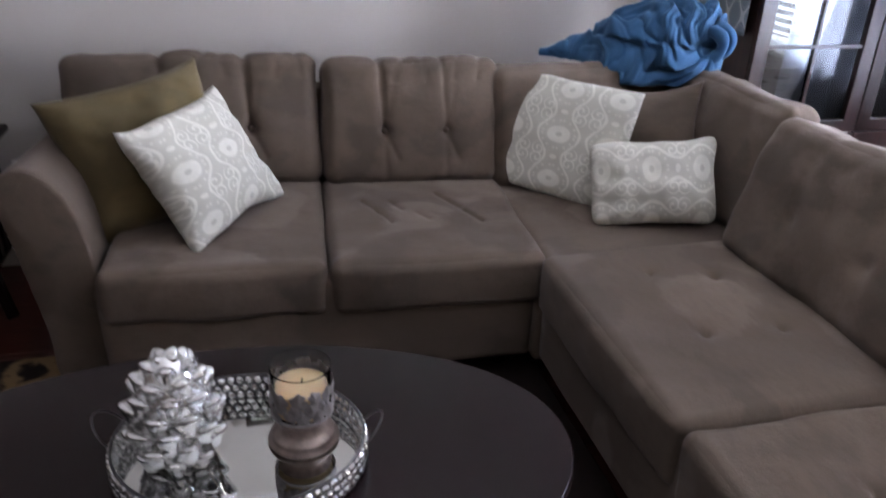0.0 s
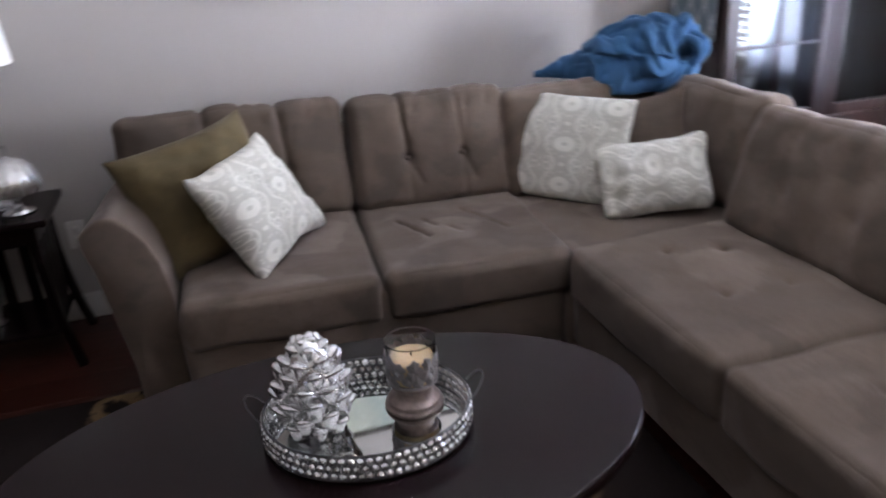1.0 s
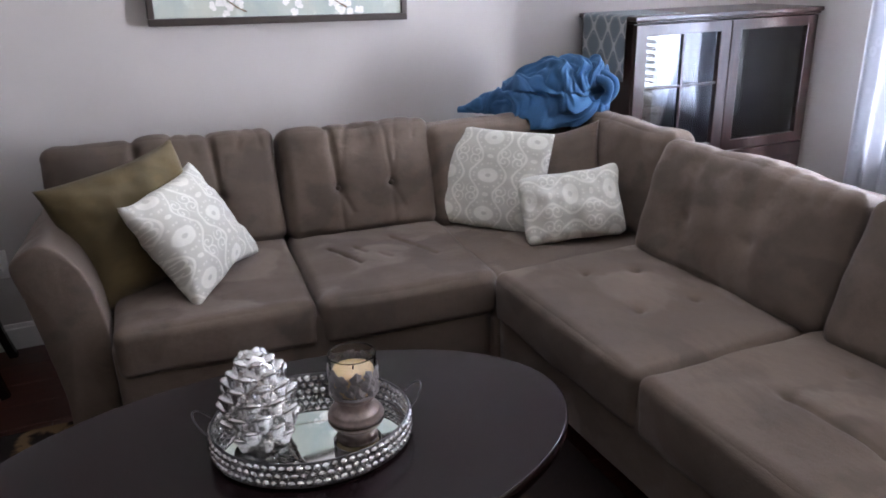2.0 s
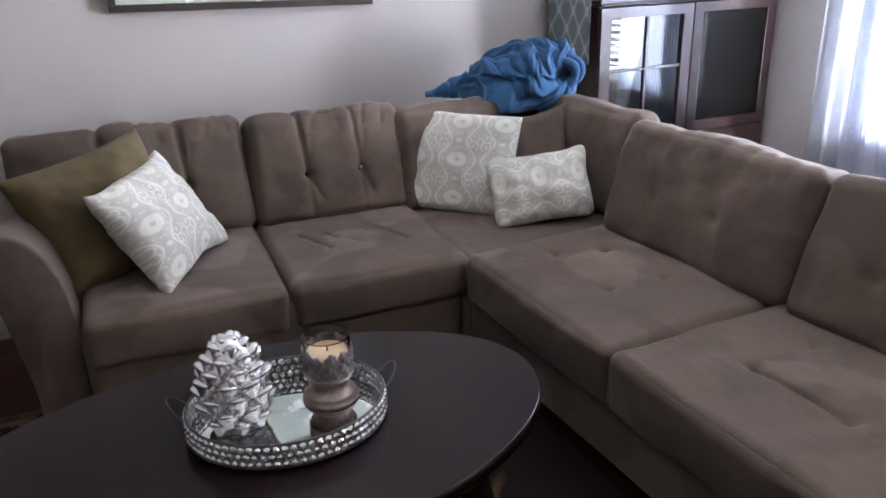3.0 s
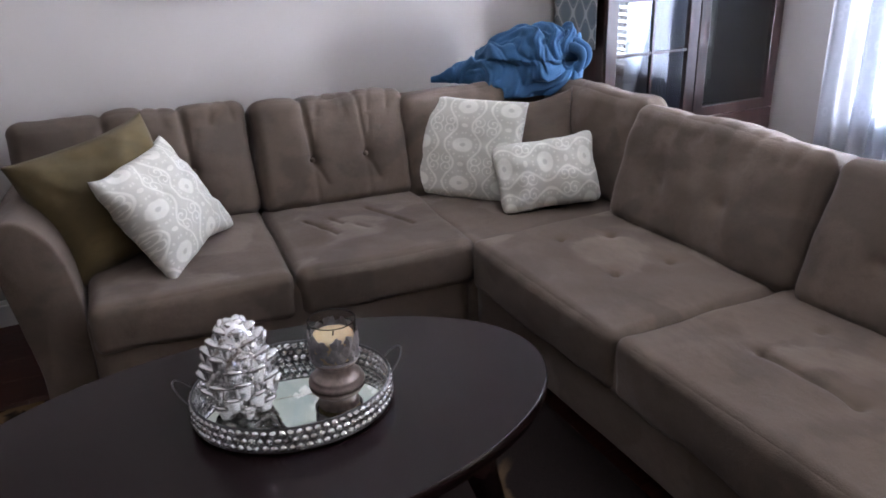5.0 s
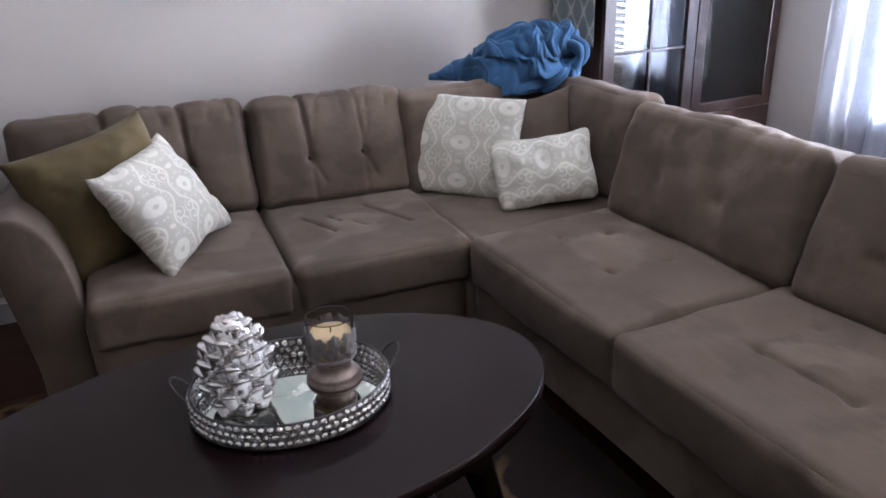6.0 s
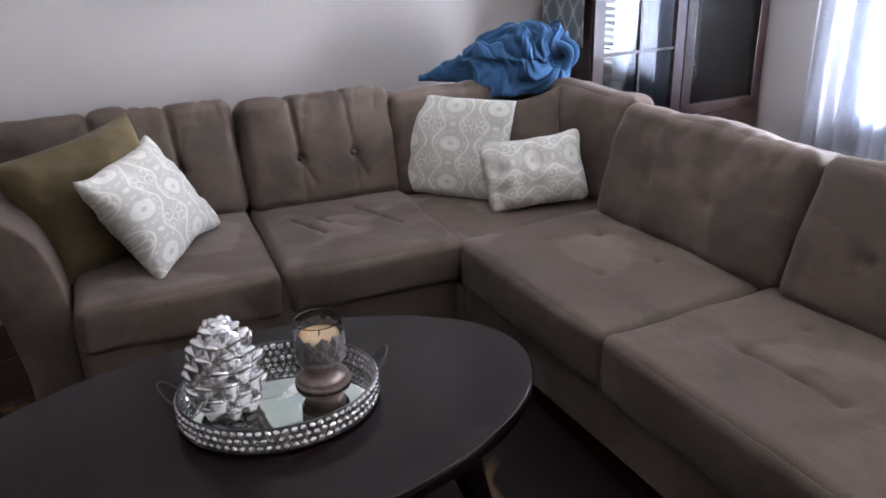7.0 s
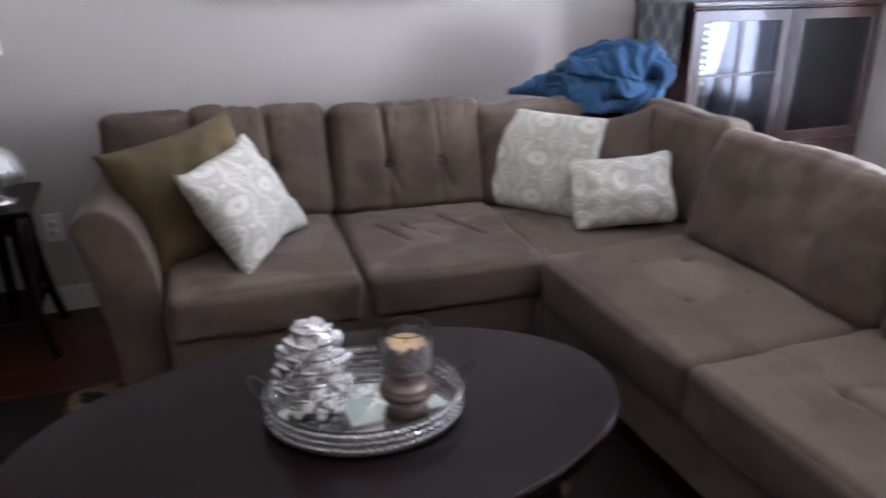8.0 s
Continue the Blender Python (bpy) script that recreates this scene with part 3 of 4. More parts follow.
# wall outlet
outlet = thing("wall_outlet", pose(-0.866, WALL_Y, 0.38), "white plastic double electrical outlet on the wall", "outlet")
part("cover_plate", boxes(((-0.036, -0.007, -0.06), (0.036, -0.0005, 0.06)), bevel=0.003), M_PLASTIC, outlet, smooth=False)
for z in (-0.021, 0.021):
    sock = lathe([(0.0, 0.0), (0.016, 0.0), (0.0165, 0.002), (0.0, 0.0025)], 20)
    bmesh.ops.transform(sock, matrix=pose(0, -0.007, z, 90, 0, 0), verts=sock.verts)
    s = part("socket", sock, M_PLASTIC, outlet)
    part("slots", boxes(((-0.007, -0.0102, z - 0.004), (-0.005, -0.0094, z + 0.006)), ((0.005, -0.0102, z - 0.004), (0.007, -0.0094, z + 0.006))), M_SLOT, s, "dark slots", False)

# framed painting
art = thing("framed_painting", pose(0.398, WALL_Y - 0.03, 1.270, 0, 1.2, 0), "pale green blossom painting in a thin dark frame", "painting")
W, Hh = 1.10, 0.74
part("picture_frame", boxes(((-W / 2, -0.015, 0), (W / 2, 0.028, 0.028)), ((-W / 2, -0.015, Hh - 0.028), (W / 2, 0.028, Hh)),
                            ((-W / 2, -0.015, 0.0285), (-W / 2 + 0.026, 0.028, Hh - 0.0285)), ((W / 2 - 0.026, -0.015, 0.0285), (W / 2, 0.028, Hh - 0.0285)), bevel=0.003), M_FRAME, art, smooth=False)
canvas = part("canvas", boxes(((-W / 2 + 0.028, -0.006, 0.03), (W / 2 - 0.028, 0.02, Hh - 0.03))), M_CANVAS, art, "", False)
rng = random.Random(4)
bm, tw = bmesh.new(), bmesh.new()
for cx, cz, count in ((-0.27, 0.10, 9), (-0.20, 0.05, 4), (0.02, 0.075, 6), (0.05, 0.16, 7), (0.19, 0.12, 6), (0.24, 0.075, 9), (0.29, 0.05, 5), (-0.33, 0.2, 8), (0.38, 0.24, 9), (-0.1, 0.3, 9), (0.15, 0.4, 8), (0.0, 0.5, 10), (0.1, 0.56, 12), (0.28, 0.48, 9), (-0.25, 0.46, 10), (-0.35, 0.58, 8), (0.4, 0.6, 8)):
    for _ in range(count):
        x, z = cx + rng.uniform(-0.05, 0.05), max(0.045, cz + rng.uniform(-0.035, 0.045))
        for k in range(5):
            a = k * 1.257 + rng.random()
            r = rng.uniform(0.006, 0.011)
            one = bmesh.new()
            bmesh.ops.create_circle(one, cap_ends=True, radius=r, segments=7)
            join(bm, one, pose(x + r * math.cos(a), -0.0072 - 0.0006 * rng.random(), z + r * math.sin(a), 90, 0, 0))
part("blossoms", bm, M_PETAL, canvas, "white painted blossoms", False)
for pts in (((-0.45, 0.12), (-0.3, 0.15), (-0.2, 0.07), (-0.16, 0.05)), ((-0.05, 0.3), (0.06, 0.16), (0.16, 0.13), (0.27, 0.06)), ((-0.4, 0.3), (-0.2, 0.26), (0.05, 0.33), (0.4, 0.25)), ((-0.48, 0.6), (-0.25, 0.5), (0.0, 0.53), (0.2, 0.6), (0.45, 0.56))):
    join(tw, tube([(x, -0.0066, z) for x, z in pts], 0.007, 6, 0.08))
part("branches", tw, M_TWIG, canvas, "brown painted branches", False)


# ---- sectional sofa ----
BZ = -0.028     # buttons sit a little under the middle of a back cushion


def back_cushion(parent, x0, x1, y, z, lean, buttons, seed, h=0.44, thick=0.21, label="", pleats=()):
    """Loose back cushion with buttons pulled in, channels that run up from them and pinched pleats along its top edge."""
    w, c = x1 - x0, (x0 + x1) / 2
    dents = []
    for bx, deep in buttons:
        b = bx - c
        dents += [(1, -1, b, BZ, b, BZ, 0.030 * deep, 0.018), (1, -1, b, BZ, b - 0.012, h / 2, 0.026 * min(deep, 2.2 * deep - 1.1) if deep > 0.55 else 0.010 * deep, 0.0065 if deep > 0.55 else 0.010), (1, -1, b, BZ, b + 0.045, BZ - 0.10, 0.010 * deep, 0.008),
                  (1, -1, b, BZ, b + 0.004, -h / 2 + 0.03, 0.006 * deep, 0.008), (1, -1, b + 0.012, 0.02, b + 0.03, 0.12, 0.005 * deep, 0.010), (2, 1, b - 0.012, -thick / 2, b - 0.03, thick / 3, 0.020 * deep, 0.012)]
    for px, tilt, deep in pleats:
        p = px - c
        dents += [(2, 1, p, -thick / 2, p + tilt, thick * 0.1, 0.014 * deep, 0.009), (1, -1, p, h / 2, p - tilt * 0.8, h / 2 - 0.075, 0.011 * deep, 0.009)]
    bm = soft_box((w - 0.004, thick, h), 0.050, (0.004, 0.026, 0.008), 104 if any(d > 0.55 for _, d in buttons) else 60, dents, seed, 0.0035, 0.012)
    bmesh.ops.transform(bm, matrix=pose(c, y, z, lean, 0, 0), verts=bm.verts)
    ob = part("back_cushion", bm, M_SOFA, parent, label)
    for bx, deep in buttons:
        if deep < 0.6:
            continue
        p = pose(c, y, z, lean, 0, 0) @ Vector((bx - c, -thick / 2 - 0.026 + 0.036 * deep, BZ))
        k = lathe([(0.0, 0.006), (0.007, 0.005), (0.011, 0.0), (0.008, -0.005), (0.0, -0.006)], 14)
        bmesh.ops.transform(k, matrix=Matrix.Translation(p) @ pose(0, 0, 0, 90 + lean, 0, 0), verts=k.verts)
        part("button", k, M_SOFA, ob)
    return ob


def seat_cushion(parent, x0, x1, y0, y1, z0, z1, seed, marks=(), label="", r=0.038):
    cx, cy = (x0 + x1) / 2, (y0 + y1) / 2
    dents = [(2, 1, a - cx, b - cy, c - cx, d - cy, depth, width) for a, b, c, d, depth, width in marks]
    bm = soft_box((x1 - x0 - 0.004, y1 - y0, z1 - z0), r, (0.002, 0.012, 0.014), 136 if marks else 48, dents, seed, 0.0025, 0.008)
    bmesh.ops.transform(bm, matrix=Matrix.Translation((cx, cy, (z0 + z1) / 2)), verts=bm.verts)
    return part("seat_cushion", bm, M_SOFA, parent, label)


def block(name, parent, lo, hi, r=0.02, seed=0.0, puff=0.004, material=None):
    bm = soft_box([b - a for a, b in zip(lo, hi)], r, (puff, puff, puff), 20, (), seed, 0.0012, 0.004)
    bmesh.ops.transform(bm, matrix=Matrix.Translation([(a + b) / 2 for a, b in zip(lo, hi)]), verts=bm.verts)
    return part(name, bm, material or M_SOFA, parent)


def foot(parent, x, y, h=0.085):
    bm = lathe([(0.0, 0.0), (0.018, 0.0), (0.022, 0.012), (0.03, h), (0.0, h)], 16)
    bmesh.ops.transform(bm, matrix=Matrix.Translation((x, y, 0)), verts=bm.verts)
    part("foot", bm, M_ESPRESSO, parent, "dark wooden foot")


# two-seat section with a flared arm, along the north wall
left = thing("sofa_section", pose(0.812, 1.895, 0, 0, 0, -3.6), "taupe microsuede two-seat sofa section with one flared arm", "sofa", "sectional sofa")
block("base", left, (-1.275, 0.018, 0.085), (-0.004, 0.93, 0.40), 0.02, 1)
block("back_frame", left, (-1.42, 0.88, 0.085), (-0.004, 1.03, 0.74), 0.04, 2)
seat_cushion(left, -1.270, -0.632, 0.0, 0.74, 0.284, 0.460, 3.0)
seat_cushion(left, -0.630, 0.022, 0.0, 0.74, 0.284, 0.456, 4.0,
             [(-0.50, 0.46, -0.45, 0.34, 0.016, 0.0042), (-0.46, 0.37, -0.42, 0.27, 0.018, 0.0042), (-0.405, 0.43, -0.375, 0.36, 0.013, 0.0042),
              (-0.24, 0.50, -0.18, 0.38, 0.016, 0.0042), (-0.17, 0.36, -0.125, 0.27, 0.018, 0.0042), (-0.33, 0.33, -0.30, 0.28, 0.008, 0.005)])
back_cushion(left, -1.475, -0.628, 0.785, 0.662, -13, [(-1.14, 1.0), (-0.862, 1.0)], 5.0, h=0.45, pleats=[(-1.02, 0.02, 0.9), (-0.95, -0.015, 0.5), (-0.76, 0.02, 0.5), (-0.70, -0.02, 0.4)])
back_cushion(left, -0.622, 0.022, 0.765, 0.650, -13, [(-0.402, 1.0), (-0.182, 0.65)], 6.0, h=0.45, pleats=[(-0.345, 0.03, 0.8), (-0.14, 0.02, 0.5), (-0.06, 0.015, 0.5), (-0.26, -0.01, 0.3)])
for x, y in ((-1.32, 0.12), (-1.32, 0.94), (-0.08, 0.12), (-0.08, 0.94)):
    foot(left, x, y)


def flared_arm(profile, y0, y1, drop):
    """Extrude a smooth closed outline along y with softened ends; the top falls a little towards the back."""
    pts = []
    n = len(profile)
    for i in range(n):
        p0, p1, p2, p3 = (Vector(profile[(i + k - 1) % n]) for k in range(4))
        for s in range(5):
            t = s / 5
            pts.append(0.5 * ((2 * p1) + (p2 - p0) * t + (2 * p0 - 5 * p1 + 4 * p2 - p3) * t * t + (3 * p1 - p0 - 3 * p2 + p3) * t ** 3))
    mid = sum(pts, Vector((0, 0))) / len(pts)
    bm = bmesh.new()
    rings = []
    steps = [(0.0, 0.93), (0.002, 0.965), (0.006, 0.988), (0.014, 0.998)] + [(0.04 + 0.1 * k * (y1 - y0 - 0.08), 1.0) for k in range(11)] + [(y1 - y0 - 0.01, 0.97), (y1 - y0, 0.9)]
    for dy, k in steps:
        ring = []
        for p in pts:
            q = mid + (p - mid) * k
            z = q.y - drop * dy * max(0.0, q.y - 0.25)
            v = Vector((q.x, y0 + dy, z))
            v += 0.004 * noise.noise_vector(v * 6) + 0.0015 * noise.noise_vector(v * 25)
            ring.append(bm.verts.new(v))
        rings.append(ring)
    for a, b in zip(rings, rings[1:]):
        for i in range(len(a)):
            bm.faces.new((a[i], a[(i + 1) % len(a)], b[(i + 1) % len(a)], b[i]))
    for ring in (rings[0], rings[-1]):
        c = bm.verts.new(sum((v.co for v in ring), Vector()) / len(ring))
        for i in range(len(ring)):
            bm.faces.new((ring[i], ring[(i + 1) % len(ring)], c))
    return bm


arm_outline = [(-1.425, 0.075), (-1.36, 0.072), (-1.295, 0.075), (-1.286, 0.16), (-1.281, 0.30), (-1.281, 0.44), (-1.298, 0.56), (-1.335, 0.655), (-1.385, 0.715), (-1.435, 0.730), (-1.490, 0.702), (-1.514, 0.668), (-1.494, 0.57), (-1.462, 0.40), (-1.438, 0.20)]
part("arm", flared_arm(arm_outline, 0.10, 1.0, 0.12), M_SOFA, left, "flared padded arm")

# corner section
corner = thing("corner_sofa_section", pose(0.815, 1.885, 0, 0, 0, 0), "taupe microsuede corner sofa section", "sofa", "sectional sofa")
block("base", corner, (-0.006, -0.004, 0.085), (0.94, 0.93, 0.283), 0.02, 11)
seat_cushion(corner, 0.012, 0.78, -0.02, 0.72, 0.285, 0.432, 12.0)
block("back_frame", corner, (0.06, 0.84, 0.085), (0.985, 0.98, 0.74), 0.04, 13)
block("side_back_frame", corner, (0.86, 0.012, 0.085), (0.985, 0.83, 0.74), 0.04, 14)
back_cushion(corner, 0.034, 0.80, 0.745, 0.636, -10, [(0.40, 0.4)], 15.0, h=0.435)
side = back_cushion(corner, -0.74, -0.015, 0.785, 0.645, -7, [(-0.42, 0.3)], 16.0, h=0.44, thick=0.15)
side.matrix_basis = pose(0, 0, 0, 0, 0, -90)
for x, y in ((0.12, 0.10), (0.86, 0.10), (0.12, 0.88), (0.86, 0.88)):
    foot(corner, x, y)

# long section that runs towards the room
right = thing("long_sofa_section", pose(0.812, 1.878, 0, 0, 0, -90), "taupe microsuede armless sofa section with deep tufted seats", "sofa", "sectional sofa")
block("base", right, (0.012, 0.000, 0.120), (1.74, 0.90, 0.425), 0.012, 21, 0.001)
block("back_frame", right, (0.006, 0.78, 0.110), (1.74, 0.93, 0.72), 0.04, 22)
seat_cushion(right, -0.002, 0.808, -0.020, 0.71, 0.285, 0.474, 23.0,
             [(0.235, 0.413, 0.235, 0.413, 0.030, 0.013), (0.503, 0.224, 0.503, 0.224, 0.030, 0.013), (0.19, 0.238, 0.19, 0.238, 0.024, 0.013), (0.515, 0.43, 0.515, 0.43, 0.024, 0.013)], r=0.034)
seat_cushion(right, 0.806, 1.74, -0.020, 0.71, 0.285, 0.474, 24.0,
             [(1.06, 0.236, 1.325, 0.246, 0.022, 0.006), (1.06, 0.236, 1.06, 0.236, 0.010, 0.016), (1.325, 0.246, 1.325, 0.246, 0.016, 0.018), (1.06, 0.45, 1.06, 0.45, 0.014, 0.018)], r=0.034)
back_cushion(right, 0.012, 0.850, 0.705, 0.645, -17, [(0.261, 0.45), (0.549, 0.45)], 25.0, h=0.44, pleats=[(0.40, 0.03, 0.5), (0.50, 0.03, 0.6), (0.60, 0.03, 0.7), (0.68, -0.02, 0.6), (0.76, 0.02, 0.6)])
back_cushion(right, 0.856, 1.735, 0.705, 0.645, -17, [(1.10, 0.5), (1.42, 0.5)], 26.0, h=0.44)
for x, y in ((0.10, 0.12), (1.66, 0.12), (0.10, 0.84), (1.66, 0.84)):
    foot(right, x, y, 0.122)


# ---- throw pillows ----
def between(centre, xaxis, yaxis):
    """A pose whose x and y lie along the two axes."""
    x = Vector(xaxis).normalized()
    z = x.cross(Vector(yaxis)).normalized()
    y = z.cross(x)
    m = Matrix((x, y, z)).transposed().to_4x4()
    m.translation = Vector(centre)
    return m


def throw_pillow(name, m, w, h, thick, material, label, seed, ear=0.07, slack=0.010, rumple=0.0):
    ob = part(name, pillow(w, h, thick, ear, 36, seed, slack, 0.0, rumple), material)
    ob.matrix_basis = m
    return tagged(ob, label, "pillow", "throw pillows")


throw_pillow("throw_pillow", between((-0.148, 2.305, 0.640), (0.250, 0.355, 0.035), (-0.20, 0.075, 0.325)), 0.455, 0.41, 0.19, M_IKAT,
             "white and pale grey patterned square pillow leaning on one corner", 3.0, 0.11, 0.020)
pm = throw_pillow("throw_pillow", between((1.050, 2.459, 0.638), (0.30, -0.315, -0.022), (0.064, 0.10, 0.37)), 0.555, 0.425, 0.13, M_IKAT,
                  "pale grey patterned square pillow with white figures in the sofa corner", 9.0, 0.03, 0.010)
part("sewn_tag", boxes(((-0.232, -0.185, -0.002), (-0.212, -0.145, 0.002))), M_TAG, pm, "small white tag", False)
throw_pillow("lumbar_pillow", between((1.268, 2.115, 0.580), (0.02, 0.13, 0.25), (-0.36, 0.135, -0.045)), 0.295, 0.435, 0.17, M_IKAT,
             "small rumpled white and grey patterned lumbar pillow", 17.0, 0.10, 0.028, 0.12)
throw_pillow("brown_throw_pillow", between((-0.325, 2.405, 0.66), (0.42, 0.17, 0.085), (-0.12, 0.09, 0.40)), 0.50, 0.46, 0.27, M_OLIVE,
             "olive brown suede square pillow leaning on the sofa arm", 21.0, 0.10, 0.018)
throw_pillow("brown_throw_pillow", between((1.378, 2.365, 0.622), (0.27, -0.20, 0.055), (0.06, 0.10, 0.40)), 0.36, 0.44, 0.11, M_SOFA,
             "taupe suede square pillow tucked in the sofa corner", 25.0, 0.14)


# ---- blue blanket heaped on the sofa corner ----
def blanket():
    """A bundled fleece throw: a tapering heap whose folds wind into a rolled hollow at its thick end."""
    bm, folds = bmesh.new(), []
    n, m = 220, 150
    axis = [Vector((1.10, 2.88, 0.855)), Vector((1.24, 2.80, 0.875)), Vector((1.38, 2.70, 0.925)), Vector((1.52, 2.62, 0.940)), Vector((1.64, 2.55, 0.935)), Vector((1.74, 2.49, 0.925))]
    radii = [0.010, 0.038, 0.110, 0.140, 0.140, 0.020]
    eye, right, up = Vector((1.615, 2.43, 0.950)), Vector((0.84, -0.54, 0.0)), Vector((0.08, 0.12, 0.99))
    rings = []
    for i in range(m + 1):
        f = i / m * (len(axis) - 1)
        k = min(int(f), len(axis) - 2)
        g = f - k
        h = g * g * (3 - 2 * g)
        r = radii[k] + (radii[k + 1] - radii[k]) * (h if k < 4 else 1 - math.sqrt(max(0.0, 1 - g * g)))
        c = axis[k].lerp(axis[k + 1], g)
        side = Vector((-0.54, -0.84, 0.0))
        ring = []
        for j in range(n):
            a = 2 * math.pi * j / n
            out = math.cos(a) * side * 1.08 + math.sin(a) * Vector((0, 0, 1)) * 0.98
            q = c + r * out
            d = q - eye
            x, z = d.dot(right), d.dot(up)
            rho, phi = math.hypot(x, z), math.atan2(z, x)
            warp = noise.noise(q * 6) * 1.5 + noise.noise(q * 14) * 0.5
            phase = 4.2 * phi + 2.6 * math.log(rho + 0.03) + 1.3 * warp
            big = abs(math.sin(phase)) ** 0.6
            small = abs(math.sin(2.0 * phase + 1.6 * warp + 1.0)) ** 0.7
            crease = abs(math.sin(3.7 * phase + 2.6 * warp + 8.0 * noise.noise(q * 4)))
            grow = min(1.0, r / 0.06) * min(1.0, max(0.0, (rho - 0.035) / 0.07))
            push = grow * (0.050 * big + 0.020 * small + 0.009 * crease + 0.020 * noise.noise(q * 7) + 0.008 * noise.noise(q * 19) - 0.036)
            front = max(0.0, math.cos(a))
            push -= 0.080 * math.exp(-(rho / (0.036 + 0.008 * math.sin(2 * phi + 0.6))) ** 2) * front
            q = q + out * push
            low = 0.845 if q.y > 2.56 else 0.80 + 0.10 * max(0.0, q.x - 1.45)
            hang = max(0.0, -math.sin(a)) * front * max(0.0, 1 - abs(q.x - 1.42) / 0.22)
            q += Vector((-0.16, -0.10, -0.10)) * hang
            q.z = max(q.z, low)
            ring.append(bm.verts.new(q))
        rings.append(ring)
    for p, q in zip(rings, rings[1:]):
        for j in range(n):
            bm.faces.new((p[j], p[(j + 1) % n], q[(j + 1) % n], q[j]))
    bm.faces.new(rings[0]), bm.faces.new(rings[-1])
    # the rolled edge that curls round the hollow, and two slack ridges that run out of it
    near = Vector((-0.54, -0.84, 0.05))
    for start, stop, wide, thick, out in ((-1.3, 3.6, 0.060, 0.026, 0.0), (-0.5, 2.6, 0.088, 0.022, -0.03), (2.2, 5.6, 0.040, 0.020, -0.012)):
        pts, rad = [], []
        for s in range(41):
            t = start + (stop - start) * s / 40
            p = eye + wide * (1 + 0.12 * math.sin(2 * t)) * (math.cos(t) * right + math.sin(t) * up) + near * (out + 0.012 * math.sin(1.7 * t))
            pts.append(p + 0.020 * noise.noise_vector(p * 9))
            rad.append(thick * (0.35 + 0.65 * math.sin(math.pi * (0.10 + 0.80 * s / 40))) * (1 + 0.35 * noise.noise(p * 22)))
        folds.append(tube(pts, rad, 18, 0.85))
    return [bm] + folds


shrink = (Matrix.Translation((1.36, 2.68, 0.93)) @ Matrix.Diagonal((0.92, 0.92, 0.98, 1.0)) @ Matrix.Translation((-1.36, -2.68, -0.93)))
heap, *folds = blanket()
bmesh.ops.transform(heap, matrix=shrink, verts=heap.verts)
throw = tagged(part("blanket", heap, M_BLUE), "crumpled blue fleece blanket heaped on the sofa back", "blanket")
for fold in folds:
    bmesh.ops.transform(fold, matrix=shrink, verts=fold.verts)
    part("fold", fold, M_BLUE, throw)

# ---- coffee table ----
TX, TY, TZ = -0.125, 1.047, 0.540
table = thing("coffee_table", pose(TX, TY, 0.011), "oval espresso wood coffee table with a glossy top", "coffee table")
flat_plate("tabletop", oval_plate(0.652, 0.383, TZ - 0.034 - 0.011, TZ - 0.011, 128, 0.005), M_ESPRESSO, table)
flat_plate("apron", oval_plate(0.52, 0.285, TZ - 0.11, TZ - 0.045, 80, 0.01), M_ESPRESSO, table)
for sx in (-1, 1):
    for sy in (-1, 1):
        pts = [(sx * (0.40 + 0.03 * math.sin(k / 8 * 3.6) + 0.10 * (1 - k / 8) ** 3), sy * (0.20 + 0.015 * math.sin(k / 8 * 3.6) + 0.06 * (1 - k / 8) ** 3), (TZ - 0.10) * k / 8) for k in range(9)]
        part("leg", tube(pts, [0.020, 0.018, 0.018, 0.020, 0.023, 0.027, 0.031, 0.035, 0.038], 12), M_ESPRESSO, table)
flat_plate("lower_shelf", oval_plate(0.40, 0.20, 0.13, 0.152, 64, 0.012), M_ESPRESSO, table)

# ---- tray ----
tray = thing("crystal_tray", pose(-0.056, 1.064, TZ, 0, 0, -11), "oval mirrored tray with a beaded crystal rim and wire handles", "tray")
RA, RB = 0.206, 0.172
flat_plate("mirror", oval_plate(RA - 0.004, RB - 0.004, 0.005, 0.009, 96, 0.006), M_MIRROR, tray, "oval mirror base")
flat_plate("underside", oval_plate(RA - 0.006, RB - 0.006, 0.001, 0.0045, 96, 0.006), M_PEWTER, tray)


def oval_wire(a, b, z, r, n=96):
    bm = bmesh.new()
    rings = []
    for i in range(n):
        t = 2 * math.pi * i / n
        c, nrm = Vector((a * math.cos(t), b * math.sin(t), z)), Vector((b * math.cos(t), a * math.sin(t), 0)).normalized()
        rings.append([bm.verts.new(c + r * (math.cos(k * math.pi / 4) * nrm + math.sin(k * math.pi / 4) * Vector((0, 0, 1)))) for k in range(8)])
    for i in range(n):
        p, q = rings[i], rings[(i + 1) % n]
        for k in range(8):
            bm.faces.new((p[k], p[(k + 1) % 8], q[(k + 1) % 8], q[k]))
    return bm


for z in (0.006, 0.058):
    part("rim_wire", oval_wire(RA, RB, z, 0.0022), M_SETTING, tray, "thin dark metal rim wire")


def bead_mesh():
    """A faceted crystal drop."""
    bm = lathe([(0.0, 0.0078), (0.0040, 0.0070), (0.0072, 0.0042), (0.0087, 0.0), (0.0060, -0.0046), (0.0, -0.0060)], 8)
    return mesh_of("crystal_bead", bm, M_BEAD, False)


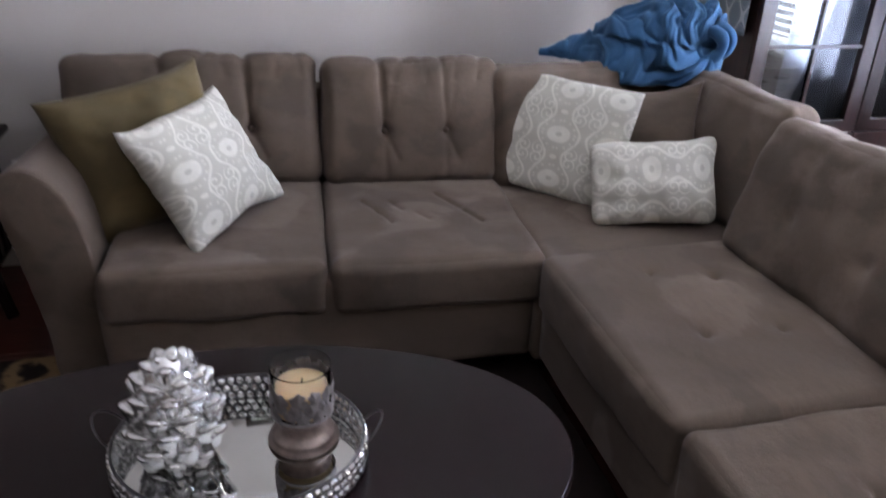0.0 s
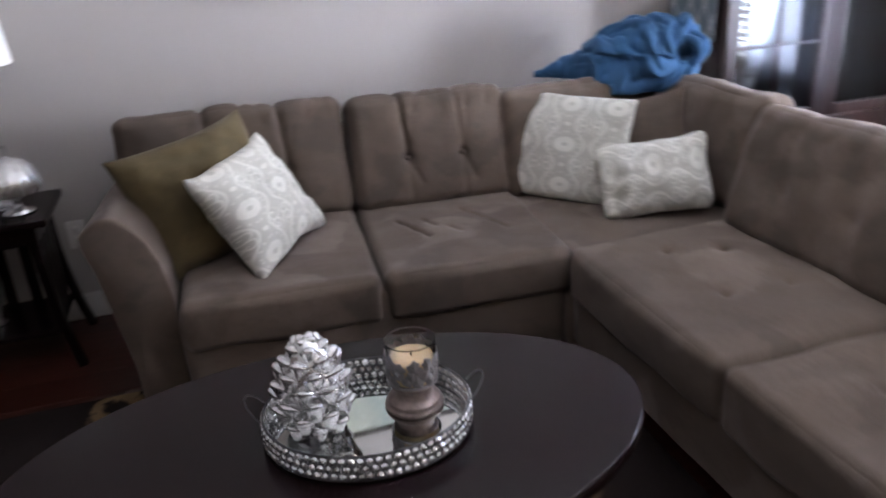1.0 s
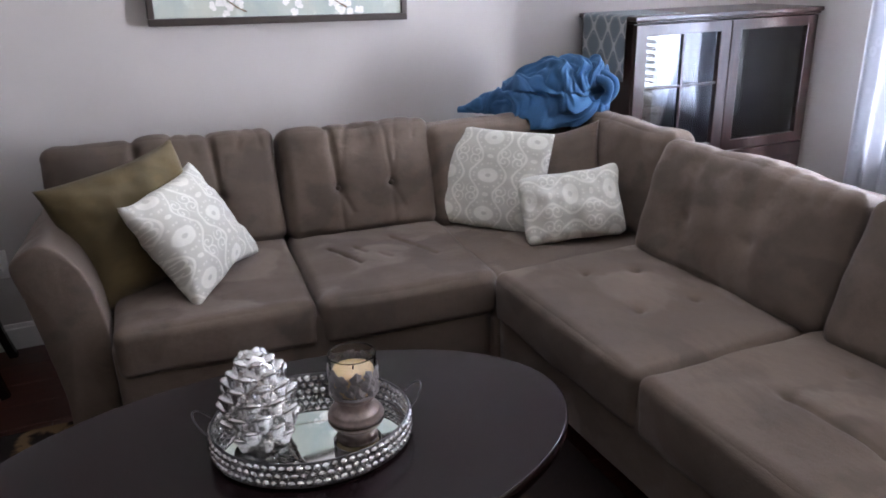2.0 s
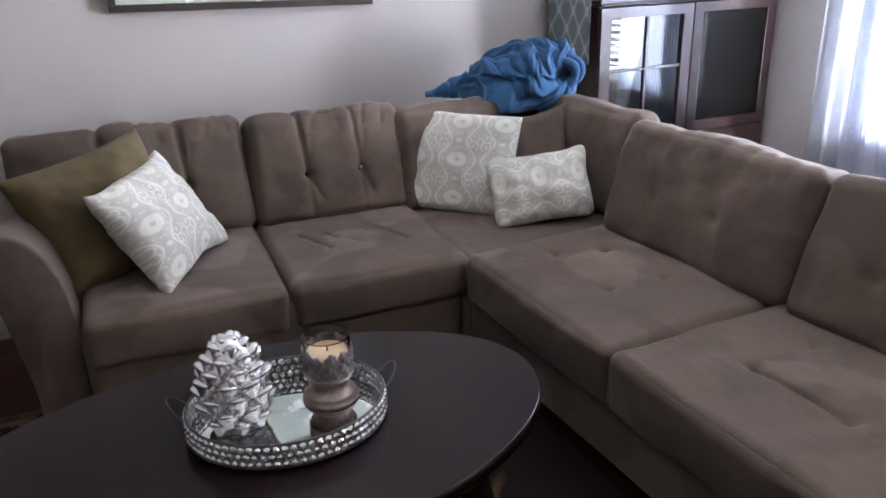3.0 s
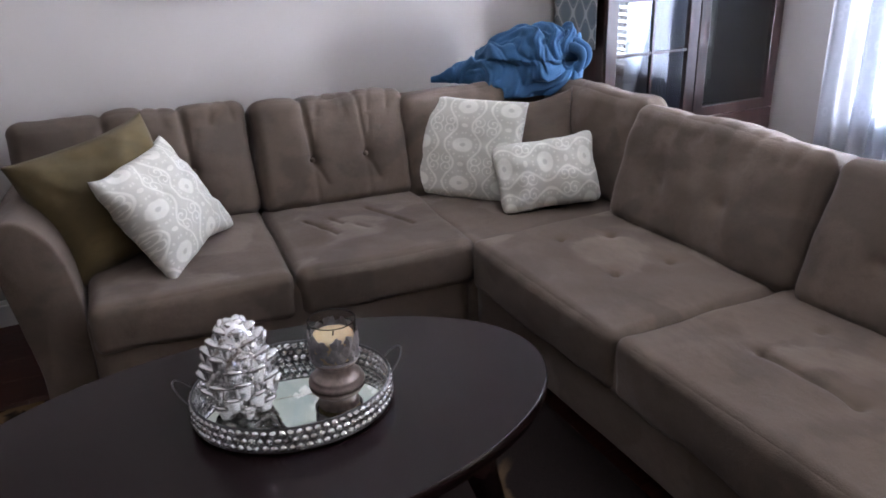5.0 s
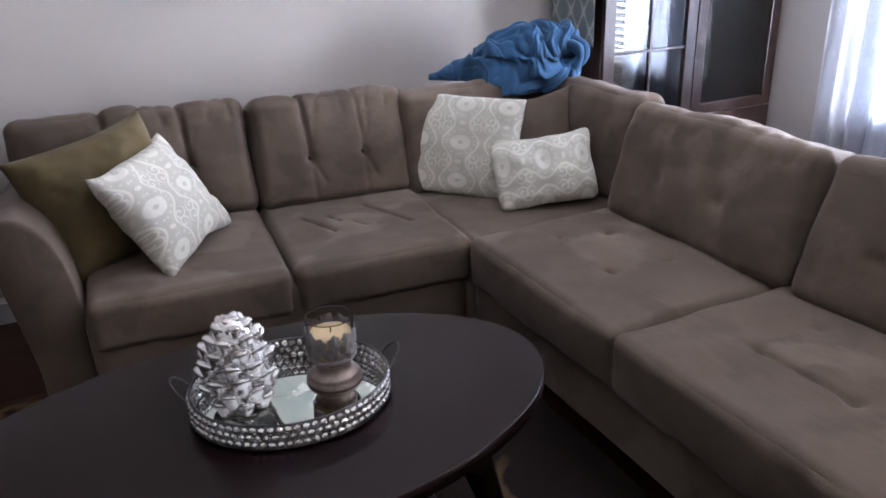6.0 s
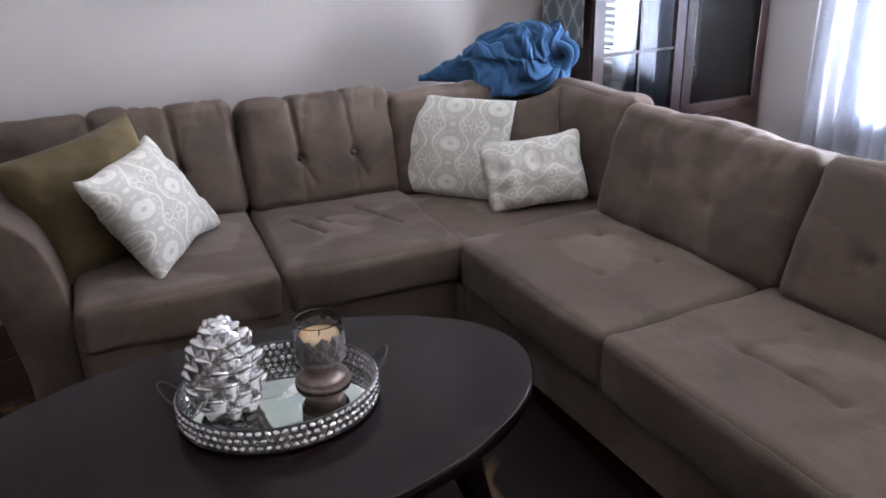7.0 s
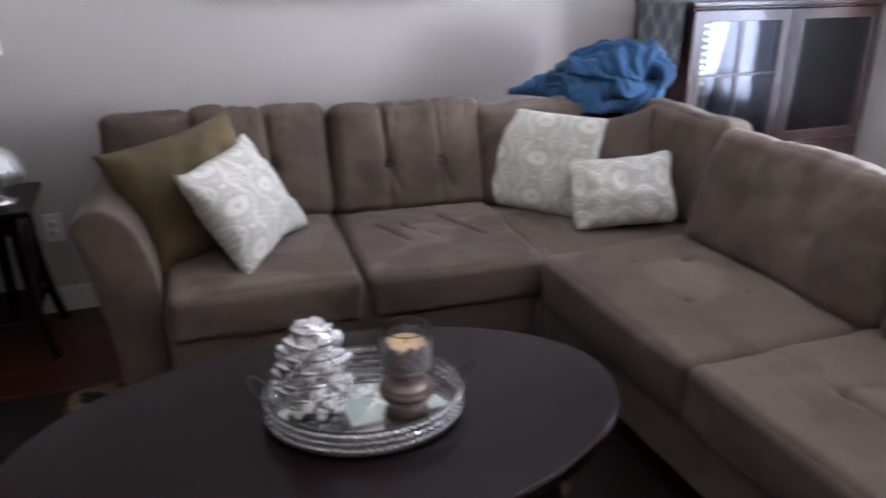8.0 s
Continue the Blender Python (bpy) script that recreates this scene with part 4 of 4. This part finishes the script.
bead, hoop = bead_mesh(), mesh_of("bead_setting", lathe([(0.0076, -0.0016), (0.0092, -0.0016), (0.0092, 0.0016), (0.0076, 0.0016), (0.0076, -0.0016)], 10), M_SETTING)
around = 76
for row in range(3):
    for i in range(around):
        t = 2 * math.pi * (i + 0.5 * (row % 2)) / around
        nrm = Vector((RB * math.cos(t), RA * math.sin(t), 0)).normalized()
        m = Matrix.Translation((RA * math.cos(t), RB * math.sin(t), 0.0155 + 0.0165 * row)) @ nrm.to_track_quat("Z", "Y").to_matrix().to_4x4()
        ob = new("crystal_bead", bead)
        ob.parent, ob.matrix_basis = tray, m
        ob.matrix_basis = m @ pose(0, 0, 0, 18 * math.sin(i * 12.9 + row * 7), 18 * math.sin(i * 7.3 + row * 3), i * 37 + row * 71)
        ring = new("bead_setting", hoop)
        ring.parent, ring.matrix_basis = tray, m
for s in (1, -1):
    pts = []
    for k in range(15):
        a = math.pi * (k / 14)
        pts.append((s * (RA + 0.001 + 0.030 * math.sin(a)), 0.006 - 0.036 * math.cos(a), 0.058 + 0.036 * math.sin(a)))
    part("handle", tube(pts, 0.0018, 8), M_SETTING, tray, "thin dark bent wire handle")

# ---- glass pine cone ----
cone = thing("pinecone_ornament", pose(-0.157, 1.083, TZ + 0.009) @ Matrix.Diagonal((1.05, 1.05, 1.0, 1.0)), "silvery faceted glass pine cone ornament on a mirrored tray", "ornament")
part("core", lathe([(0.0, 0.0), (0.034, 0.0), (0.038, 0.008), (0.046, 0.03), (0.056, 0.07), (0.055, 0.11), (0.050, 0.15), (0.034, 0.185), (0.018, 0.207), (0.0, 0.212)], 32), M_SILVERED, cone)


def scale_mesh(w, h, d):
    """One thick cupped petal of glass: rooted low on the core, its rounded tip rolled outwards."""
    bm = bmesh.new()
    bmesh.ops.create_uvsphere(bm, u_segments=18, v_segments=14, radius=1.0)
    for v in bm.verts:
        x, y, z = v.co
        up = (z + 1) / 2
        wide = 0.50 + 0.62 * math.sin(min(1.0, up * 1.35) * math.pi / 2) - 0.10 * up ** 4
        tip = max(0.0, up - 0.45) / 0.55
        full = math.sqrt((1 - z ** 4) / max(1e-6, 1 - z * z)) if abs(z) < 0.999 else 1.0
        x, y = x * full, y * full
        v.co = Vector((x * w / 2 * wide, y * (0.012 + 0.003 * up) - d * (0.30 * up + 0.55 * tip ** 2) + 0.62 * d * x * x, z * h * 0.5 - 0.14 * h * x * x * up))
    return mesh_of("scale", bm, M_PETALGLASS)


layers = [(0.024, 0.049, 7, 0.042, 0.048, 0.020), (0.052, 0.058, 7, 0.046, 0.052, 0.022), (0.081, 0.061, 7, 0.048, 0.052, 0.022), (0.109, 0.058, 7, 0.046, 0.052, 0.020),
          (0.136, 0.051, 7, 0.041, 0.048, 0.018), (0.161, 0.042, 6, 0.039, 0.045, 0.015), (0.183, 0.028, 5, 0.032, 0.038, 0.011), (0.198, 0.011, 4, 0.024, 0.030, 0.006)]
rng = random.Random(12)
for k, (z, r, count, w, h, d) in enumerate(layers):
    me = scale_mesh(w, h, d)
    for i in range(count):
        a = 360 * (i + 0.5 * (k % 2)) / count + rng.uniform(-6, 6)
        ob = new("scale", me)
        ob.parent = cone
        ob.matrix_basis = pose(0, 0, z + rng.uniform(-0.003, 0.003), 0, 0, a) @ pose(0, -r + 0.004, 0, 5 - 2.2 * k + rng.uniform(-4, 4), rng.uniform(-5, 5), rng.uniform(-6, 6))

# ---- candle ----
holder = thing("candle_holder", pose(0.050, 1.097, TZ + 0.009), "glass candle jar with pewter leaf band on bronze foot", "candle holder")
part("foot", lathe([(0.0, 0.0), (0.060, 0.0), (0.0625, 0.004), (0.061, 0.009), (0.0555, 0.011), (0.057, 0.015), (0.052, 0.020), (0.044, 0.025), (0.039, 0.033), (0.0385, 0.042), (0.042, 0.048), (0.047, 0.051), (0.047, 0.0542), (0.0, 0.0545)], 44), M_BRONZE, holder)
jar = part("glass_jar", lathe([(0.0, 0.055), (0.041, 0.055), (0.0475, 0.060), (0.0508, 0.070), (0.0518, 0.150), (0.0526, 0.153), (0.0508, 0.154), (0.0492, 0.150), (0.0484, 0.072), (0.0458, 0.063), (0.0, 0.060)], 48), M_JAR, holder)
jar.visible_shadow = False
candle = part("candle", lathe([(0.0, 0.0605), (0.044, 0.0635), (0.0474, 0.074), (0.0476, 0.112), (0.046, 0.115), (0.020, 0.1135), (0.0, 0.113)], 40), M_WAX, holder, "cream candle wax")
part("wick", tube([(0, 0, 0.112), (0.001, 0, 0.119), (0.003, 0.001, 0.125)], 0.0014, 6), M_WICK, candle)
band = bmesh.new()
rng = random.Random(5)
for i in range(72):
    a0, z0 = 2 * math.pi * i / 36 + rng.uniform(-0.1, 0.1), 0.078 + 0.036 * (i % 3) / 2 + rng.uniform(-0.004, 0.006)
    turn, ln = rng.uniform(0, 2 * math.pi), rng.uniform(0.013, 0.019)
    one = bmesh.new()
    ring = []
    for k in range(14):
        t = 2 * math.pi * k / 14
        rr = ln * (0.62 + 0.38 * abs(math.cos(2.5 * t)))
        x, y = rr * math.cos(t) * 0.8, rr * math.sin(t)
        ring.append((x * math.cos(turn) - y * math.sin(turn), x * math.sin(turn) + y * math.cos(turn)))
    verts = [one.verts.new((0.0538 * math.cos(a0 + x / 0.0538), 0.0538 * math.sin(a0 + x / 0.0538), z0 + y)) for x, y in ring]
    mid = one.verts.new((0.0556 * math.cos(a0), 0.0590 * math.sin(a0), z0))
    for k in range(14):
        one.faces.new((verts[k], verts[(k + 1) % 14], mid))
    bmesh.ops.solidify(one, geom=one.faces[:], thickness=0.001)
    join(band, one)
join(band, lathe([(0.0520, 0.062), (0.0540, 0.062), (0.0540, 0.068), (0.0520, 0.068), (0.0520, 0.062)], 40))
part("leaf_band", band, M_LEAF, holder, "pierced pewter leaf band", False)

# ---- china cabinet in the corner ----
CX0, CX1, CY0, CY1, CH = 1.90, 3.03, 2.60, 3.04, 1.245
cab = thing("china_cabinet", pose(CX0, CY0, 0), "dark mahogany glazed china cabinet with two glass doors", "cabinet")
cw, cd = CX1 - CX0, CY1 - CY0
for name, lo, hi in (("side_panel", (0, 0.022, 0.06), (0.022, cd, CH - 0.035)), ("side_panel", (cw - 0.022, 0.022, 0.06), (cw, cd, CH - 0.035)), ("back_panel", (0.0225, cd - 0.012, 0.06), (cw - 0.0225, cd, CH - 0.035)),
                     ("bottom_panel", (0.0225, 0.022, 0.06), (cw - 0.0225, cd - 0.0125, 0.085)), ("shelf", (0.0225, 0.03, 0.44), (cw - 0.0225, cd - 0.0125, 0.462)), ("plinth", (0.03, 0.05, 0.0), (cw - 0.03, cd - 0.02, 0.0595))):
    part(name, boxes((lo, hi), bevel=0.002), M_MAHOG, cab, smooth=False)
part("top", boxes(((-0.02, -0.02, CH - 0.022), (cw + 0.012, cd + 0.004, CH)), ((-0.008, -0.008, CH - 0.0345), (cw + 0.006, cd, CH - 0.0225)), bevel=0.005), M_MAHOG, cab, "polished cabinet top", False)
for z in (0.715, 0.955):
    part("shelf", boxes(((0.0225, 0.04, z), (cw - 0.0225, cd - 0.0125, z + 0.018)), bevel=0.002), M_MAHOG, cab, smooth=False)
dw = cw / 2


def door_ring(xa, xb, za, zb, stile, rail, depth):
    """A door's stiles and rails as one frame round its opening."""
    bm = bmesh.new()
    loops = []
    for y in (0.0, depth):
        for p, q, u, v in ((xa, xb, za, zb), (xa + stile, xb - stile, za + rail, zb - rail)):
            loops.append([bm.verts.new(c) for c in ((p, y, u), (q, y, u), (q, y, v), (p, y, v))])
    out_front, in_front, out_back, in_back = loops
    for a, b in ((out_front, in_front), (out_back, in_back), (out_front, out_back), (in_front, in_back)):
        for k in range(4):
            bm.faces.new((a[k], a[(k + 1) % 4], b[(k + 1) % 4], b[k]))
    bmesh.ops.recalc_face_normals(bm, faces=bm.faces)
    bmesh.ops.bevel(bm, geom=[e for e in bm.edges if e.calc_face_angle(0) > 0.5], offset=0.003, segments=2, affect="EDGES", profile=0.5)
    return bm


def cabinet_door(x0, barred):
    z0, z1, st = 0.56, CH - 0.04, 0.066
    ob = part("door", door_ring(x0 + 0.002, x0 + dw - 0.002, z0, z1, st - 0.002, 0.05, 0.021), M_MAHOG, cab, "glazed mahogany door", False)
    mid = x0 + dw / 2
    if barred:
        part("glazing_bar", boxes(((mid - 0.007, 0.003, z0 + 0.0505), (mid + 0.007, 0.011, z1 - 0.0525)), ((x0 + st + 0.001, 0.004, 0.905), (x0 + dw - st - 0.001, 0.012, 0.919)), bevel=0.002), M_MAHOG, ob, "thin glazing bars", False)
    pane = part("pane", boxes(((x0 + st - 0.004, 0.013, z0 + 0.046), (x0 + dw - st + 0.004, 0.016, z1 - 0.048))), M_PANE, ob, "clear glass", False)
    pane.visible_shadow = False
    lower = part("lower_door", boxes(((x0 + 0.002, 0, 0.09), (x0 + dw - 0.002, 0.021, 0.555)), ((x0 + 0.07, -0.005, 0.15), (x0 + dw - 0.07, 0.0, 0.49)), bevel=0.003), M_MAHOG, cab, "panelled lower door", False)
    return ob


cabinet_door(0.0, True)
cabinet_door(dw, False)


def wine_glass(x, y, z, s=1.0):
    bm = lathe([(0.0, 0.0), (0.034 * s, 0.001), (0.030 * s, 0.004), (0.006 * s, 0.010), (0.0035 * s, 0.03), (0.0035 * s, 0.085 * s), (0.012 * s, 0.095 * s), (0.034 * s, 0.120 * s), (0.040 * s, 0.150 * s),
                (0.036 * s, 0.195 * s), (0.0345 * s, 0.195 * s), (0.038 * s, 0.150 * s), (0.032 * s, 0.122 * s), (0.010 * s, 0.099 * s), (0.0, 0.097 * s)], 20)
    ob = part("wine_glass", bm, M_GLASS)
    ob.matrix_basis = pose(x, y, z)
    return tagged(ob, "clear stemmed wine glass standing on a cabinet shelf", "glass", "cabinet glassware")


first = wine_glass(2.70, 2.76, 0.7335, 1.1)
for x, y, z in ((2.81, 2.79, 0.7335), (2.92, 2.77, 0.7335), (2.63, 2.90, 0.7335), (2.76, 2.91, 0.7335), (2.88, 2.92, 0.7335), (2.10, 2.80, 0.7335), (2.24, 2.84, 0.7335), (2.36, 2.80, 0.7335),
                (2.62, 2.80, 0.9735), (2.74, 2.84, 0.9735), (2.86, 2.80, 0.9735), (2.08, 2.85, 0.9735), (2.22, 2.80, 0.9735)):
    copy_thing(first, pose(x, y, z, 0, 0, x * 500))
pot = thing("teapot", pose(2.80, 2.78, 0.4625), "small white china teapot with a knobbed lid", "teapot")
part("pot", lathe([(0.0, 0.0), (0.035, 0.0), (0.06, 0.02), (0.07, 0.05), (0.06, 0.08), (0.035, 0.095), (0.0, 0.096)], 28), M_CHINA, pot)
part("lid", lathe([(0.036, 0.094), (0.03, 0.108), (0.012, 0.118), (0.006, 0.124), (0.011, 0.134), (0.006, 0.142), (0.0, 0.144)], 24), M_CHINA, pot)
part("spout", tube([(0.06, 0, 0.04), (0.085, 0, 0.055), (0.10, 0, 0.085)], [0.014, 0.010, 0.007], 10), M_CHINA, pot)
part("handle", tube([(-0.06, 0, 0.075), (-0.09, 0, 0.075), (-0.095, 0, 0.045), (-0.065, 0, 0.025)], 0.006, 8), M_CHINA, pot)
bowl = part("sugar_bowl", lathe([(0.0, 0.0), (0.03, 0.0), (0.055, 0.03), (0.06, 0.06), (0.055, 0.075), (0.052, 0.074), (0.056, 0.058), (0.05, 0.032), (0.0, 0.01)], 28), M_CHINA)
bowl.matrix_basis = pose(2.62, 2.78, 0.4625)
tagged(bowl, "small white china bowl on a cabinet shelf", "bowl")

# runner cloth over the cabinet's side
rows = []
for k in range(34):
    s = k / 33 * 0.635
    flat = 0.34
    row = []
    for i in range(25):
        y = 2.645 + 0.345 * i / 24
        if s < flat:
            p = (CX0 - 0.024 + (flat - s), y, CH + 0.003)
        else:
            d = s - flat
            p = (CX0 - 0.027 - 0.004 * math.sin(i / 24 * 7 + 1) * min(1, d * 8), y + 0.012 * d * math.sin(i), CH + 0.001 - d)
        row.append(p)
    rows.append(row)
tagged(part("table_runner", cloth_sheet(rows, 0.003), M_TOWEL), "grey-blue trellis-patterned runner draped over the cabinet side", "cloth")

# ---- side table with lamp ----
SX, SY, SZ = -1.19, 2.80, 0.60
st = thing("side_table", pose(SX, SY, 0), "dark espresso wood side table with slatted sides", "side table")
part("tabletop", boxes(((-0.32, -0.20, SZ - 0.028), (0.32, 0.20, SZ)), bevel=0.008), M_ESPRESSO, st, smooth=False)
part("apron", boxes(((-0.27, -0.165, SZ - 0.10), (0.27, -0.145, SZ - 0.0285)), ((-0.27, 0.145, SZ - 0.10), (0.27, 0.165, SZ - 0.0285)), ((-0.27, -0.1445, SZ - 0.10), (-0.25, 0.1445, SZ - 0.0285)), ((0.25, -0.1445, SZ - 0.10), (0.27, 0.1445, SZ - 0.0285)), bevel=0.003), M_ESPRESSO, st, smooth=False)
part("lower_shelf", boxes(((-0.27, -0.165, 0.14), (0.27, 0.165, 0.16)), bevel=0.004), M_ESPRESSO, st, smooth=False)
for sx in (-1, 1):
    for sy in (-1, 1):
        pts = [(sx * (0.255 + 0.06 * (1 - k / 8) ** 2.5), sy * (0.15 + 0.03 * (1 - k / 8) ** 2.5), SZ * k / 8 * 0.95) for k in range(9)]
        part("leg", tube(pts, 0.022, 4), M_ESPRESSO, st, smooth=False)
    for y in (-0.07, 0.0, 0.07):
        part("slat", boxes(((sx * 0.262 - 0.008, y - 0.018, 0.1605), (sx * 0.262 + 0.008, y + 0.018, SZ - 0.1005)), bevel=0.002), M_ESPRESSO, st, smooth=False)
for x in (-0.14, -0.047, 0.047, 0.14):
    part("slat", boxes(((x - 0.02, 0.147, 0.1605), (x + 0.02, 0.163, SZ - 0.1005)), bevel=0.002), M_ESPRESSO, st, smooth=False)

vase = part("silver_vase", lathe([(0.0, 0.0), (0.028, 0.0), (0.03, 0.005), (0.016, 0.02), (0.024, 0.06), (0.045, 0.12), (0.048, 0.16), (0.034, 0.20), (0.040, 0.225), (0.037, 0.225), (0.030, 0.20), (0.0, 0.19)], 28), M_PEWTER)
vase.matrix_basis = pose(-1.16, 2.78, 0.16)
tagged(vase, "small silver vase on the lower shelf of the side table", "vase")

lamp = thing("table_lamp", pose(-1.058, 2.83, SZ), "slim chrome table lamp with a white drum shade", "lamp")
part("base", lathe([(0.0, 0.0), (0.062, 0.0), (0.064, 0.006), (0.058, 0.014), (0.02, 0.022), (0.012, 0.035), (0.0, 0.036)], 32), M_CHROME, lamp)
part("stem", lathe([(0.0, 0.03), (0.010, 0.03), (0.013, 0.06), (0.016, 0.20), (0.014, 0.30), (0.009, 0.37), (0.013, 0.385), (0.008, 0.40), (0.008, 0.56), (0.0, 0.56)], 20), M_CHROME, lamp)
part("crystal_collar", lathe([(0.008, 0.405), (0.026, 0.412), (0.034, 0.43), (0.026, 0.448), (0.008, 0.455)], 10), M_CRYSTAL, lamp, "cut crystal collar", False)
part("shade", lathe([(0.170, 0.515), (0.150, 0.78), (0.148, 0.78), (0.168, 0.515), (0.170, 0.515)], 48), M_SHADE, lamp, "white fabric drum shade")

pf = thing("photo_frame", pose(-1.165, 2.68, SZ + 0.003, -9, 0, -12), "ornate silver photo frame standing on the side table", "photo frame")
part("frame_moulding", boxes(((-0.12, -0.012, 0), (0.12, 0.012, 0.045)), ((-0.12, -0.012, 0.205), (0.12, 0.012, 0.25)), ((-0.12, -0.012, 0.0455), (-0.075, 0.012, 0.2045)), ((0.075, -0.012, 0.0455), (0.12, 0.012, 0.2045)), bevel=0.006), M_SILVERED, pf, "", False)
part("photo", boxes(((-0.0745, -0.004, 0.0458), (0.0745, 0.004, 0.2042))), M_PHOTO, pf, "blurred warm-toned print", False)
part("easel", boxes(((-0.02, 0.0125, 0.0), (0.02, 0.018, 0.19))), M_PEWTER, pf, "", False)
ball = bmesh.new()
bmesh.ops.create_icosphere(ball, subdivisions=2, radius=0.011)
ball = mesh_of("scallop", ball, M_SILVERED)
for k in range(40):
    a = k / 40 * 2 * math.pi
    ob = new("scallop", ball)
    ob.parent = pf
    ob.matrix_basis = pose(0.122 * max(-1, min(1, 1.3 * math.cos(a))), -0.008, 0.125 + 0.127 * max(-1, min(1, 1.3 * math.sin(a))))

dish = thing("covered_dish", pose(-0.975, 2.74, SZ) @ Matrix.Diagonal((1.22, 1.22, 1.25, 1.0)), "scalloped silver glass covered dish on the side table", "dish")
part("stand", lathe([(0.0, 0.0), (0.045, 0.0), (0.046, 0.005), (0.014, 0.014), (0.010, 0.035), (0.02, 0.048), (0.055, 0.060), (0.0, 0.062)], 32), M_SILVERED, dish)
part("cover", lathe([(0.074, 0.062), (0.080, 0.075), (0.076, 0.105), (0.060, 0.135), (0.036, 0.155), (0.012, 0.164), (0.0, 0.165)], 72, 1.0, 18, 0.035), M_SILVERED, dish, "fluted domed cover")
part("finial", lathe([(0.0, 0.164), (0.007, 0.166), (0.004, 0.174), (0.011, 0.184), (0.007, 0.194), (0.0, 0.197)], 16), M_CRYSTAL, dish)

# ---- floor planks ----
plank_w = 0.170
kinds = [mesh_of("plank", boxes(((-L / 2, -plank_w / 2 + 0.0006, -0.0115), (L / 2, plank_w / 2 - 0.0006, 0.0)), bevel=0.0012), M_FLOOR, False) for L in (1.30, 1.70, 2.10)]
rng = random.Random(2)
y = REAR_Y + plank_w / 2
while y < WALL_Y:
    x = LEFT_X - rng.uniform(0.0, 0.12)
    while x < WALL_X:
        k = rng.randrange(3)
        L = (1.30, 1.70, 2.10)[k]
        cut = min(L, WALL_X - x)
        ob = new("plank", kinds[k])
        ob.parent = floor
        ob.matrix_basis = pose(x + cut / 2, y, 0) @ Matrix.Diagonal((cut / L, 1, 1, 1))
        x += L + 0.0012
    y += plank_w
